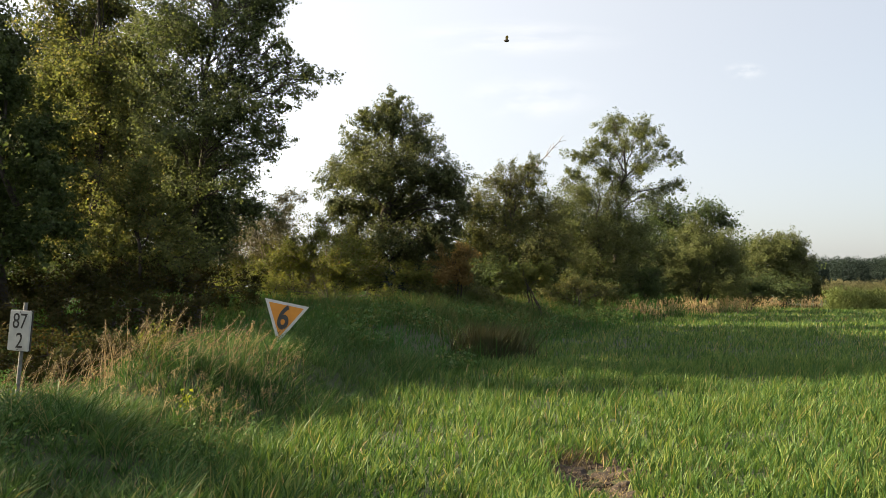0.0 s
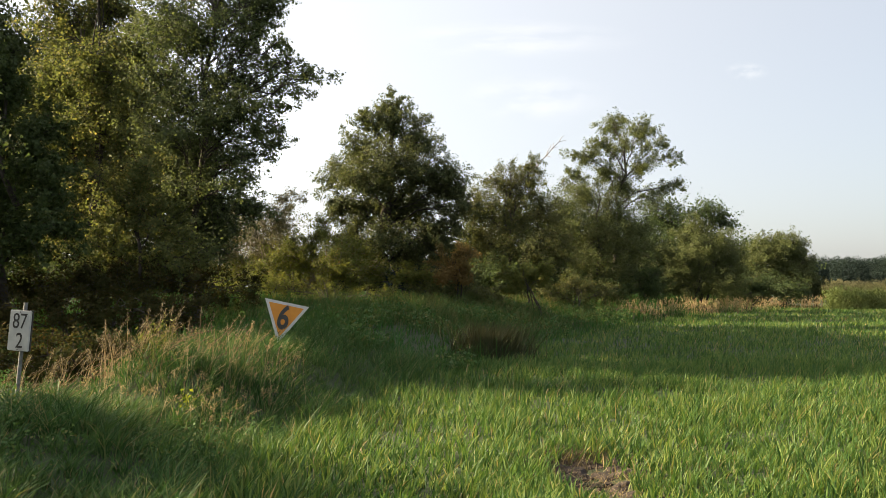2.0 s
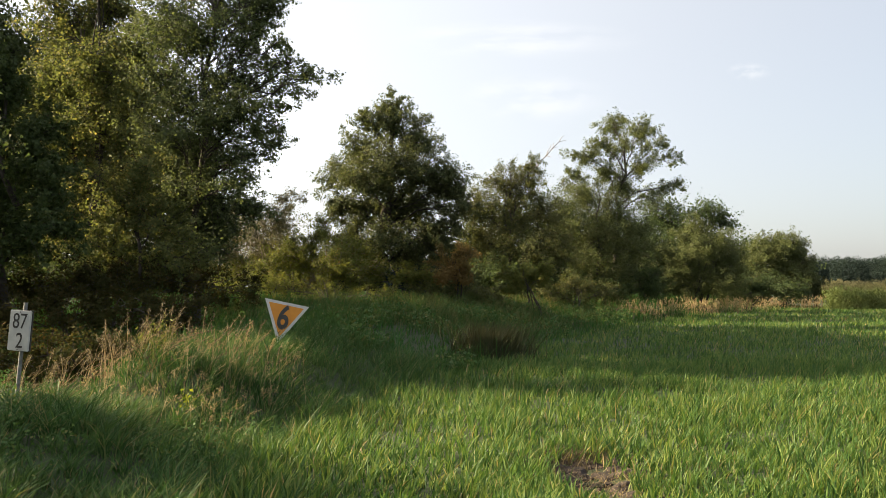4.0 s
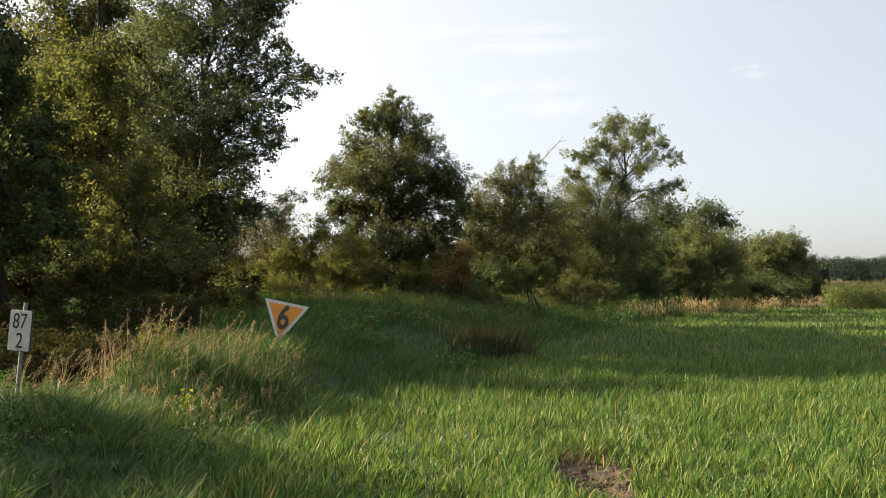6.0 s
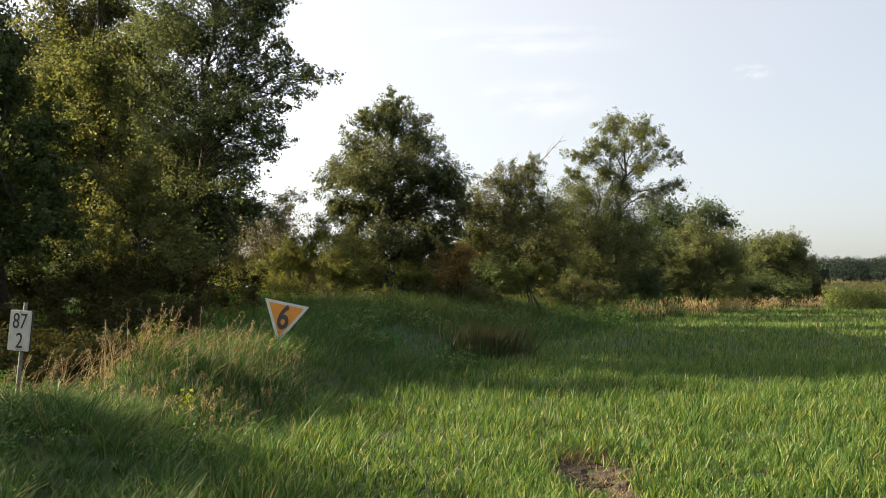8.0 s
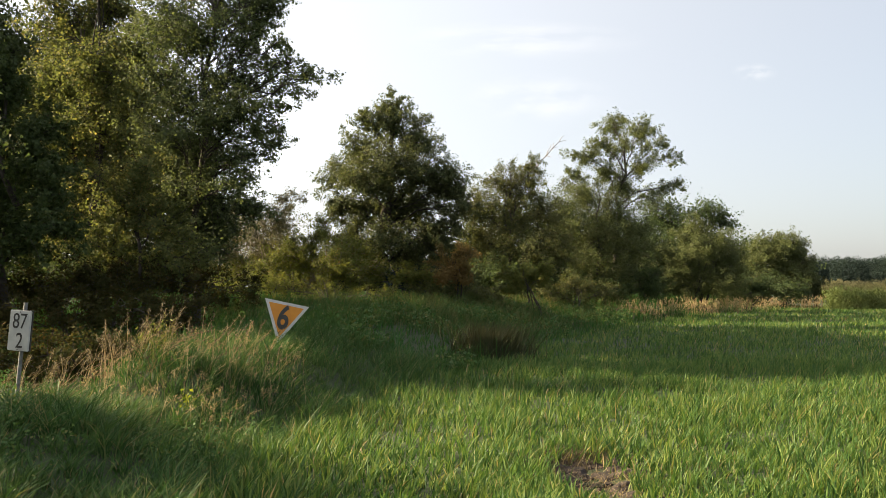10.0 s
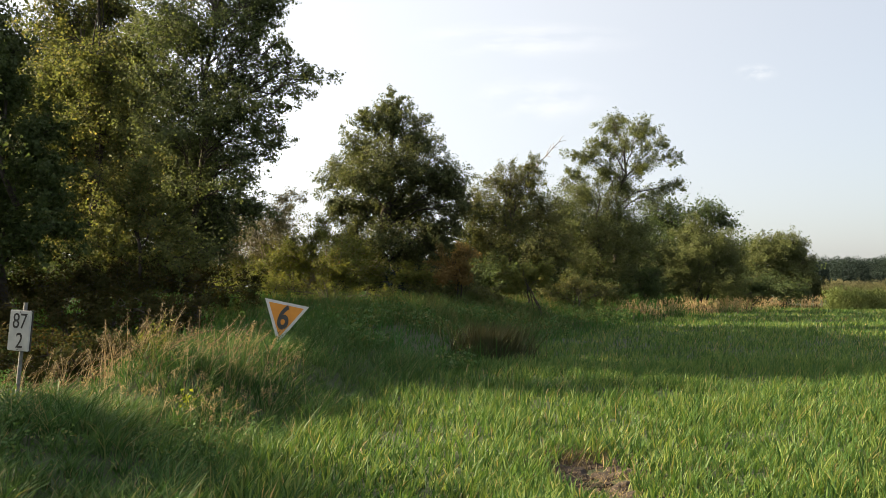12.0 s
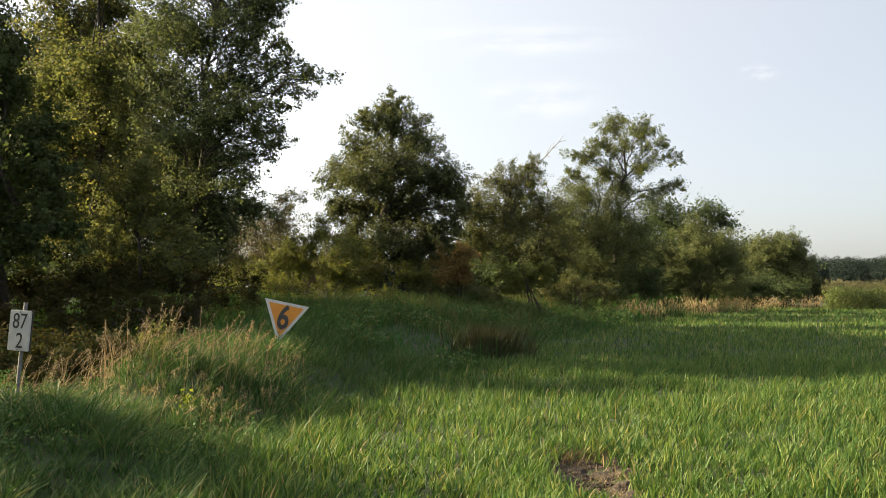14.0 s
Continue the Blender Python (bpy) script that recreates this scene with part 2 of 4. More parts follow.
def height(x, y):
    x, y = np.asarray(x, float), np.asarray(y, float)
    b = bank(x, y)
    s = np.clip(b / np.interp(y, [0, 12, 25], [1.7, 1.7, 4.2]), 0, 1)
    s = s * s * (3 - 2 * s)
    top = np.interp(y, [0, 5, 7.2, 8.2, 9.4, 12, 30, 60, 100], [0.34, 0.34, 0.34, 0.36, 0.66, 0.62, 0.78, 0.65, 0.3])
    # behind the crest lies the sunken old track bed
    dip = np.clip((b - np.interp(y, [9.5, 11.5], [2.25, 2.6])) / 1.6, 0, 1)
    top = top - 0.55 * dip * dip * (3 - 2 * dip) * np.clip((19 - y) / 6, 0, 1)
    near = np.clip(1.4 - np.hypot(x, y) / 150, 0, 1)
    h = s * top + near * (0.10 * (lattice(x, y, 2.6, 3) - 0.5) * (0.6 + 1.8 * s) + 0.05 * (lattice(x, y, 0.8, 4) - 0.5) + 0.36 * s * np.clip((16 - y) / 5, 0, 1) * (lattice(x, y, 0.85, 5) - 0.5))
    dx, dy = (x - 1.28) / 0.5, (y - 6.4) / 0.6
    h = h - 0.13 * np.exp(-(dx * dx + dy * dy))
    far = np.clip((np.hypot(x, y) - 150) / 300, 0, 1)
    return h * (1 - far)


def ground():
    def axis(lo, hi, step, reach):
        mid = np.arange(lo, hi + 1e-6, step)
        out = np.geomspace(1, reach, 26)[1:]
        return np.concatenate([(lo - out)[::-1], mid, hi + out])
    xs, ys = axis(-16, 34, 0.5, 2500), axis(-4, 70, 0.5, 2500)
    xs = np.unique(np.concatenate([xs, np.arange(0.1, 2.7, 0.1)]).round(3))
    ys = np.unique(np.concatenate([ys, np.arange(4.6, 7.9, 0.1)]).round(3))
    X, Y = np.meshgrid(xs, ys)
    V = np.stack([X, Y, height(X, Y)], -1).reshape(-1, 3)
    a = np.arange(len(ys) * len(xs)).reshape(len(ys), len(xs))
    F = np.stack([a[:-1, :-1], a[:-1, 1:], a[1:, 1:], a[1:, :-1]], -1).reshape(-1, 4)
    me = mesh_from("ground", V, [F], M_GROUND)
    me.polygons.foreach_set("use_smooth", [True] * len(me.polygons))
    tagged(put("ground", me), "grassy meadow floor rising to a low railway bank", "ground", kind="structure")


ground()


# ---- grass ----
def blades(name, x, y, tall, wide, lean, material, rng, segs=3, wind=(0.25, 0.0), lift=-0.02):
    """Grass blades: each a narrow strip that tapers and leans over."""
    n = len(x)
    z = height(x, y) + lift
    a = rng.uniform(0, 2 * np.pi, n)
    ln = lean * rng.uniform(0.3, 1.5, n)
    tip = np.stack([np.cos(a) * ln + wind[0] * lean, np.sin(a) * ln + wind[1] * lean], 1) * tall[:, None]
    b = rng.uniform(0, np.pi, n)
    side = np.stack([np.cos(b), np.sin(b) * 0.6], 1) * (wide / 2)[:, None]
    rows = []
    for k in range(segs):
        t = k / segs
        cx, cy = x + tip[:, 0] * t ** 1.8, y + tip[:, 1] * t ** 1.8
        cz = z + tall * (t - 0.22 * np.minimum(ln, 1.6) * t * t)
        w = 1 - 0.6 * t * t
        rows += [np.stack([cx - side[:, 0] * w, cy - side[:, 1] * w, cz], 1), np.stack([cx + side[:, 0] * w, cy + side[:, 1] * w, cz], 1)]
    rows.append(np.stack([x + tip[:, 0], y + tip[:, 1], z + tall * (1 - 0.22 * np.minimum(ln, 1.6))], 1))
    per = 2 * segs + 1
    V = np.stack(rows, 1).reshape(-1, 3)
    o = (np.arange(n) * per)[:, None]
    F = [np.concatenate([o + np.array([[2 * k, 2 * k + 1, 2 * k + 3, 2 * k + 2]]) for k in range(segs - 1)])] if segs > 1 else []
    F.append(o + np.array([[per - 3, per - 2, per - 1]]))
    return mesh_from(name, V, F, material)


def spread(n, near, far, power, rng, half=0.64, extra=0.6):
    """Places over the meadow that thin out with distance."""
    u = rng.random(n)
    k = 2 - power
    d = (near ** k + u * (far ** k - near ** k)) ** (1 / k)
    x = rng.uniform(-1, 1, n) * (half * d + extra)
    return x, d


def clump(x, y, rng, size, pull):
    """Draws places towards the middles of tufts."""
    cx = (np.floor(x / size) + 0.5) * size
    cy = (np.floor(y / size) + 0.5) * size
    key = (np.floor(x / size) * 73.13 + np.floor(y / size) * 311.7)
    jx, jy = np.modf(np.sin(key) * 4375.85)[0] * size * 0.5, np.modf(np.sin(key * 1.7) * 2341.3)[0] * size * 0.5
    p = pull * rng.random(len(x))
    return x + (cx + jx - x) * p, y + (cy + jy - y) * p


def soil_clear(x, y):
    return ((x - 1.28) / 0.30) ** 2 + ((y - 6.35) / 0.78) ** 2


def meadow():
    rng = np.random.default_rng(11)
    x, y = spread(132000, 4.0, 17.0, 1.45, rng)
    x, y = clump(x, y, rng, 0.13, 0.8)
    keep = (bank(x, y) < 0.7 * rng.random(len(x)) - 0.1) & (soil_clear(x, y) > 0.75 + 0.5 * rng.random(len(x)))
    keep &= rng.random(len(x)) < 0.4 + 1.1 * lattice(x, y, 0.5, 21)
    x, y = x[keep], y[keep]
    tall = (0.07 + 0.10 * lattice(x, y, 0.9, 22) + 0.17 * lattice(x, y, 0.24, 23) ** 1.5) * rng.uniform(0.45, 1.3, len(x))
    tall *= np.clip(0.25 + 0.35 * soil_clear(x, y), 0.3, 1)
    me = blades("meadow_grass", x, y, tall, rng.uniform(0.010, 0.020, len(x)), 0.46, M_GRASS, rng)
    tagged(put("meadow_grass", me), "lush bright green meadow grass in leafy tufts", "grass", kind="stuff")
    x, y = spread(120000, 14.0, 75.0, 1.75, rng)
    keep = bank(x, y) < 1.2 * rng.random(len(x)) - 0.2
    x, y = x[keep], y[keep]
    tall = (0.10 + 0.22 * lattice(x, y, 1.1, 25)) * rng.uniform(0.5, 1.2, len(x))
    me = blades("far_meadow_grass", x, y, tall, 0.0011 * y * rng.uniform(0.7, 1.4, len(x)), 0.45, M_GRASS, rng, segs=2)
    tagged(put("far_meadow_grass", me), "green meadow grass stretching off along the trees", "grass", kind="stuff")


def bank_grass():
    rng = np.random.default_rng(12)
    x, y = spread(150000, 4.4, 15.0, 1.4, rng)
    x, y = clump(x, y, rng, 0.27, 0.85)
    b = bank(x, y)
    keep = (b > 0.5 * rng.random(len(x)) - 0.3) & (rng.random(len(x)) < 0.4 + 1.2 * lattice(x, y, 0.7, 31))
    keep &= b < 3.4
    x, y, b = x[keep], y[keep], b[keep]
    tall = (0.12 + 0.26 * lattice(x, y, 0.6, 32) ** 1.3 + 0.16 * lattice(x, y, 0.22, 34)) * rng.uniform(0.4, 1.3, len(x)) * np.interp(y, [5.5, 7.5], [0.9, 1.0])
    tall *= np.where((b > 2.2) & (y < 10.5), 0.5, 1.0)
    me = blades("bank_grass", x, y, tall, rng.uniform(0.007, 0.015, len(x)), 0.8, M_BANK, rng, wind=(0.2, 0.0))
    tagged(put("bank_grass", me), "long tangled green and straw-coloured grass on the bank", "grass", kind="stuff")
    x, y = spread(105000, 10.0, 75.0, 1.75, rng)
    b = bank(x, y)
    keep = (b > 1.0 * rng.random(len(x)) - 0.6) & (b < 16) & ((y > 15) | (b > 2.8) | (rng.random(len(x)) < (y - 12) / 3))
    x, y = x[keep], y[keep]
    b = b[keep]
    tall = (0.25 + 0.55 * lattice(x, y, 2.2, 33) ** 1.4 + 0.45 * np.clip((b - 2.5) / 3, 0, 1) * np.clip((y - 16) / 10, 0, 1)) * rng.uniform(0.5, 1.25, len(x))
    tall = np.minimum(tall, 1.0)
    me = blades("rough_grass", x, y, tall, 0.0010 * y * rng.uniform(0.6, 1.4, len(x)), 0.55, M_ROUGH, rng, segs=2)
    tagged(put("rough_grass", me), "rank dark green grass and weeds below the trees", "grass", kind="stuff")


def tall_grass():
    """Tall seeding grass along the foot of the shrubs."""
    rng = np.random.default_rng(13)
    n = 30000
    y = 19 + 25 * rng.random(n) ** 0.9
    x = foot_x(y) - 1.2 - 9.5 * rng.random(n)
    keep = rng.random(n) < 1.6 * lattice(x, y, 1.3, 35) ** 1.5
    x, y = clump(x[keep], y[keep], rng, 0.5, 0.8)
    tall = (0.35 + 0.75 * lattice(x, y, 1.1, 36)) * rng.uniform(0.5, 1.15, len(x)) * np.interp(bank(x, y), [1.0, 4.5], [0.55, 1.1])
    me = blades("tall_grass", x, y, tall, 0.0009 * y * rng.uniform(0.6, 1.4, len(x)), 0.5, M_TALL, rng, segs=2)
    tagged(put("tall_grass", me), "tall olive and straw-coloured seeding grass before the shrubs", "grass", kind="stuff")


meadow()
bank_grass()
tall_grass()


# ---- trees and shrubs ----
def tree(name, label, category, base, lobes, count, leaf, leaf_mat, girth, seed, group="", bark=None, lean=(0, 0), clumps=9.0,
         spreadout=0.16, stems=1, bare=0.0, up=0.6, shell=0.5, low=0.3, shoots=4, rise=0.2, fill=0.12):
    """A trunk with limbs that reach into each lobe (x, y, z, half width, half height) of an uneven crown, twigs and single leaves."""
    rng = np.random.default_rng(seed)
    bark = bark or M_BARK
    root = new(name)
    tagged(root, label, category, group)
    bx, by = base
    bz = float(height(bx, by)) - 0.08
    root.location = (bx, by, bz)
    L = np.array(lobes, float)
    # the lobes stand round the trunk, some nearer and some further off
    deep = np.random.default_rng(seed + 900).uniform(-0.26, 0.26, len(L)) * min(np.ptp(L[:, 0]) + L[:, 3].max(), 5.0)
    k = 1 + deep / by
    L[:, 0], L[:, 1], L[:, 2] = L[:, 0] * k, L[:, 1] + deep, 1.6 + (L[:, 2] - 1.6) * k
    L[:, 3:] *= k[:, None]
    L[:, :3] -= (bx, by, bz)
    far_off = by > 20.5
    count, leaf, clumps = int(count * (1.4 if far_off else 1.1)), (leaf[0] * 0.95, leaf[1] * 0.95), clumps * 1.5
    zmax = (L[:, 2] + 0.5 * L[:, 4]).max()
    area = L[:, 3] * L[:, 4]
    w = area / area.sum()
    axis_xy = (L[:, :2] * w[:, None]).sum(0) + np.array(lean)
    spine = None
    for s in range(stems):
        t = Tubes()
        off = np.array([0, 0, 0]) if s == 0 else np.array([rng.uniform(-0.5, 0.5), rng.uniform(-0.3, 0.3), 0])
        aim = axis_xy + (0 if s == 0 else rng.normal(0, 0.25 * L[:, 3].max(), 2))
        top = np.array([*aim, zmax * (0.92 if s == 0 else 0.75)])
        z = np.linspace(0, 1, 9)
        p = off + (top - off) * np.stack([z ** 1.4, z ** 1.4, z], 1)
        p[1:-1] += rng.normal(0, 0.012 * zmax, (7, 3)) * [1, 1, 0.2]
        r = girth * (1 - z) ** 0.75 * (1 if s == 0 else 0.7) + 0.012
        r[0] *= 1.35
        t.add(p, r, 9)
        put("trunk", t.mesh("trunk", bark), root)
        spine = p if s == 0 else spine
    twigs = Tubes()
    places, faces_out = [], []
    for (lx, ly, lz, rx, rz), share in zip(L, w):
        c = np.array([lx, ly, lz])
        f = np.clip((lz - rz * 0.8) / zmax * 0.85, low * 0.4, 0.9)
        start = np.array([np.interp(f * zmax, spine[:, 2], spine[:, k]) for k in range(3)])
        line = bend(start, c, 0.22, rng, 7, 0.03)
        t = Tubes()
        g = girth * 0.32 * (1 - f * 0.5)
        t.add(line, np.linspace(g, max(0.014, g * 0.22), 7), 6)
        put("limb", t.mesh("limb", bark), root)
        k = max(5, int(clumps * rx * rz * 2.2))
        d = rng.normal(0, 1, (k, 3))
        d /= np.linalg.norm(d, axis=1)[:, None]
        far = rng.random(k) ** shell
        ends = c + d * far[:, None] * [rx, rx * 0.9, rz]
        n = max(10, int(count * share / k))
        for e, dd in zip(ends, d):
            a = line[rng.integers(2, 7)]
            tw = bend(a, e, 0.12, rng, 5, 0.05)
            twigs.add(tw, np.linspace(max(0.012, g * 0.2), 0.005, 5), 4)
            if rng.random() < bare:
                continue
            # short leafy shoots fan out from the twig's end
            out = np.array([c[0] - spine[-1, 0] * 0.7, c[1] - spine[-1, 1] * 0.7, 0.0])
            out /= np.linalg.norm(out) + 0.3
            for q in range(shoots):
                w_ = dd * 0.55 + out * 0.45 + rng.normal(0, 0.55, 3) + [0, 0, rise]
                w_ /= np.linalg.norm(w_)
                size = spreadout * 2.3 * (rx + rz) * rng.uniform(0.5, 1.3)
                o = tw[rng.integers(2, 5)]
                tip = o + w_ * size
                twigs.add(np.stack([o, o + w_ * size * 0.5 + [0, 0, 0.06 * size], tip]), [0.006, 0.004, 0.002], 3)
                m = int(n / shoots * rng.uniform(0.5, 1.5))
                u = rng.random(m)[:, None] ** 0.75
                places.append(o + w_ * size * u + np.array([0, 0, 0.2 * size]) * u * (1 - u)
                              + np.clip(rng.normal(0, 1, (m, 3)), -1.8, 1.8) * (0.13 * size + 0.3 * leaf[0]) * (1.1 - 0.5 * u))
                f_ = (places[-1] - c) / [rx, rx, rz]
                faces_out.append(f_ / (np.linalg.norm(f_, axis=1)[:, None] + 0.2))
        # loose leaves fill the lobe between the shoots
        m = int(count * share * fill)
        d = rng.normal(0, 1, (m, 3))
        d /= np.linalg.norm(d, axis=1)[:, None]
        places.append(c + d * (rng.random(m) ** 0.45)[:, None] * [rx, rx * 0.9, rz])
        faces_out.append(d)
    put("branchwork", twigs.mesh("branchwork", bark), root)
    C = np.concatenate(places)
    up_ok = C[:, 2] > 0.15
    C, out_ = C[up_ok], np.concatenate(faces_out)[up_ok]
    put("crown", leaves("crown", C, leaf[0], leaf[1], leaf_mat, rng, up, 0.0, out_, far_off or leaf_mat in (M_SHADE, M_BRAMBLE)), root)
    return root


tree('poplar_tree', 'tall poplar with dark leaves and long feathery outreaching boughs', 'tree', (-6.22, 18.5),
     [(-6.03, 18.5, 10.98, 1.68, 0.92), (-5.71, 18.5, 9.49, 1.22, 0.61), (-6.27, 18.5, 8.16, 1.07, 0.69), (-5.12, 18.5, 8.6, 0.77, 0.46),
      (-4.54, 18.5, 8.75, 0.49, 0.31), (-4.24, 18.5, 7.94, 0.43, 0.2), (-4.74, 18.5, 7.5, 0.55, 0.21), (-3.51, 18.5, 6.96, 0.64, 0.17),
      (-3.28, 18.5, 7.1, 0.4, 0.14), (-3.88, 18.5, 7.43, 0.4, 0.14), (-4.07, 18.5, 5.32, 0.37, 0.14), (-4.01, 18.5, 6.62, 0.69, 0.18),
      (-4.51, 18.5, 6.26, 0.61, 0.21), (-5.52, 18.5, 6.84, 0.69, 0.38), (-5.65, 18.5, 5.97, 0.92, 0.46), (-4.5, 18.5, 5.61, 0.55, 0.2),
      (-4.56, 18.5, 5.03, 0.52, 0.2), (-6.38, 18.5, 6.41, 0.92, 0.61), (-5.35, 18.5, 4.88, 0.77, 0.46), (-6.21, 18.5, 5.1, 0.92, 0.61),
      (-5.05, 18.5, 4.38, 0.55, 0.28), (-6.19, 18.5, 4.02, 1.07, 0.54), (-5.61, 18.5, 3.38, 0.77, 0.38), (-6.99, 18.5, 8.45, 0.84, 0.69),
      (-7.11, 18.5, 7.13, 0.84, 0.69), (-6.93, 18.5, 5.53, 0.84, 0.69),
      (-4.95, 18.5, 7.95, 0.6, 0.5), (-4.9, 18.5, 6.95, 0.55, 0.45), (-4.95, 18.5, 5.95, 0.6, 0.5), (-4.6, 18.5, 9.4, 0.7, 0.45),
      (-4.8, 18.5, 10.5, 0.8, 0.6), (-4.95, 18.5, 3.75, 0.6, 0.4), (-6.0, 18.5, 2.8, 1.0, 0.55)],
     68000, (0.075, 0.058), M_POPLAR, 0.09, 1, spreadout=0.2, clumps=14.0, rise=0.3)
tree('poplar_tree', 'tall poplar with yellowing leaves and pale twigs', 'tree', (-9.40, 20.0),
     [(-9.66, 20.0, 11.58, 1.99, 1.32), (-9.06, 20.0, 9.49, 0.99, 0.99), (-10.61, 20.0, 9.17, 0.91, 0.99), (-8.48, 20.0, 8.22, 0.99, 0.83),
      (-9.71, 20.0, 7.74, 0.99, 0.83), (-10.79, 20.0, 7.43, 0.91, 0.83), (-8.14, 20.0, 6.79, 0.99, 0.74), (-9.36, 20.0, 6.17, 1.08, 0.83),
      (-10.59, 20.0, 5.7, 0.99, 0.83), (-8.25, 20.0, 5.23, 0.99, 0.83), (-9.63, 20.0, 4.76, 1.16, 0.83), (-8.38, 20.0, 3.99, 1.16, 0.74),
      (-10.22, 20.0, 3.52, 1.32, 0.83)],
     66000, (0.08, 0.06), M_YELLOW, 0.1, 2, spreadout=0.15, clumps=13.0, stems=2)
tree('birch_tree', 'young yellow-green birch at the edge of the tree belt', 'tree', (-7.0, 17.3),
     [(-7.7, 17.3, 3.7, 0.8, 0.7), (-6.7, 17.3, 3.3, 0.75, 0.6), (-7.2, 17.3, 4.7, 0.65, 0.7), (-6.3, 17.3, 2.4, 0.8, 0.5), (-7.9, 17.3, 2.5, 0.8, 0.6)],
     15000, (0.07, 0.05), M_YELLOW, 0.05, 64, clumps=9.0)
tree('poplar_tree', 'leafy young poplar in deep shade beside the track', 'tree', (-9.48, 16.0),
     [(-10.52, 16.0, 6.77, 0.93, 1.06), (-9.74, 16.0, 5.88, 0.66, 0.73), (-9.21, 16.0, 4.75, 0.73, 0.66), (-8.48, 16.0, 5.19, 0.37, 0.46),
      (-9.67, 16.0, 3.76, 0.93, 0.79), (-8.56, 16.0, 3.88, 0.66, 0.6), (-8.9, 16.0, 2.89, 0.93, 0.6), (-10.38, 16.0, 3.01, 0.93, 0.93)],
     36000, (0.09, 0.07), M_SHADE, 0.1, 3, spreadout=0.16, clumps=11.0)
# Unseen poplar, added and made tall so its shadow covers the meadow.
tree('poplar_tree', 'poplar added out of view to shade the meadow', 'tree', (-13.19, 16.5),
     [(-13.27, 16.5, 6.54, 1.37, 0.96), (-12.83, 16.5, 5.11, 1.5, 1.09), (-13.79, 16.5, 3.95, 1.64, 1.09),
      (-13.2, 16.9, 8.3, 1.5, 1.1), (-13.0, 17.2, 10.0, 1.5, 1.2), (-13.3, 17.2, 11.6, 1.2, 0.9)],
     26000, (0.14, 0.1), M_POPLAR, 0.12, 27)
# Unseen bush left of the view, added to shade the sunken track.
tree('shading_bush', 'leafy bush added out of view to shade the bank and old track', 'shrub', (-9.93, 13.6),
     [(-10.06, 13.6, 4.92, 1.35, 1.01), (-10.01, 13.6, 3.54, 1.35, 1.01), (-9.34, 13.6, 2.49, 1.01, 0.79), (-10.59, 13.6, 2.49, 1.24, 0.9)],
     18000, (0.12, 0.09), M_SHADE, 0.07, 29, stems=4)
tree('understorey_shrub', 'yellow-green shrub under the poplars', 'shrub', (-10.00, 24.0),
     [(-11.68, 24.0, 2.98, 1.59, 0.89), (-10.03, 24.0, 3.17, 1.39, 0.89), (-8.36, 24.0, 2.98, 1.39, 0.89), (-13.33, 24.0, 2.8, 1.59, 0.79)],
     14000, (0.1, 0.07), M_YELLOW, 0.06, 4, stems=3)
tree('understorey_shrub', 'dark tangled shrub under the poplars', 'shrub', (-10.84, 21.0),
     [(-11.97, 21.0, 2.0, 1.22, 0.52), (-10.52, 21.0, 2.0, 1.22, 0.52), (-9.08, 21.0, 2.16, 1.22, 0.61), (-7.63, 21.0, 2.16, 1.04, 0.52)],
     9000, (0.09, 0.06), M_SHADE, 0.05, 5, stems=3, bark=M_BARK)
tree('shrub', 'sparse grey-leaved shrub with bare twigs', 'shrub', (-7.21, 31.0),
     [(-8.43, 31.0, 4.1, 1.02, 1.09), (-7.01, 31.0, 4.46, 1.02, 0.98), (-6.42, 31.0, 5.42, 0.56, 0.48), (-7.47, 31.0, 3.38, 1.35, 0.87),
      (-9.13, 31.0, 3.15, 1.02, 0.87)],
     15000, (0.1, 0.06), M_GREY, 0.07, 6, stems=3, bark=M_TWIG, bare=0.15)
tree('shrub', 'yellow-green scrub of young birch and bramble', 'shrub', (-5.14, 30.0),
     [(-5.61, 30.0, 2.75, 1.09, 0.85), (-4.23, 30.0, 2.87, 0.98, 0.95), (-4.82, 30.0, 4.02, 0.55, 0.63), (-6.99, 30.0, 2.29, 1.2, 0.59),
      (-8.82, 30.0, 2.18, 1.31, 0.53), (-3.77, 30.0, 2.18, 0.76, 0.53),
      (-3.5, 30.0, 3.3, 0.75, 0.7), (-2.9, 30.0, 2.5, 0.75, 0.6), (-5.5, 30.0, 3.6, 0.8, 0.7), (-6.3, 30.0, 3.0, 0.9, 0.7)],
     21000, (0.1, 0.06), M_SCRUB, 0.06, 7, stems=4, bark=M_TWIG)
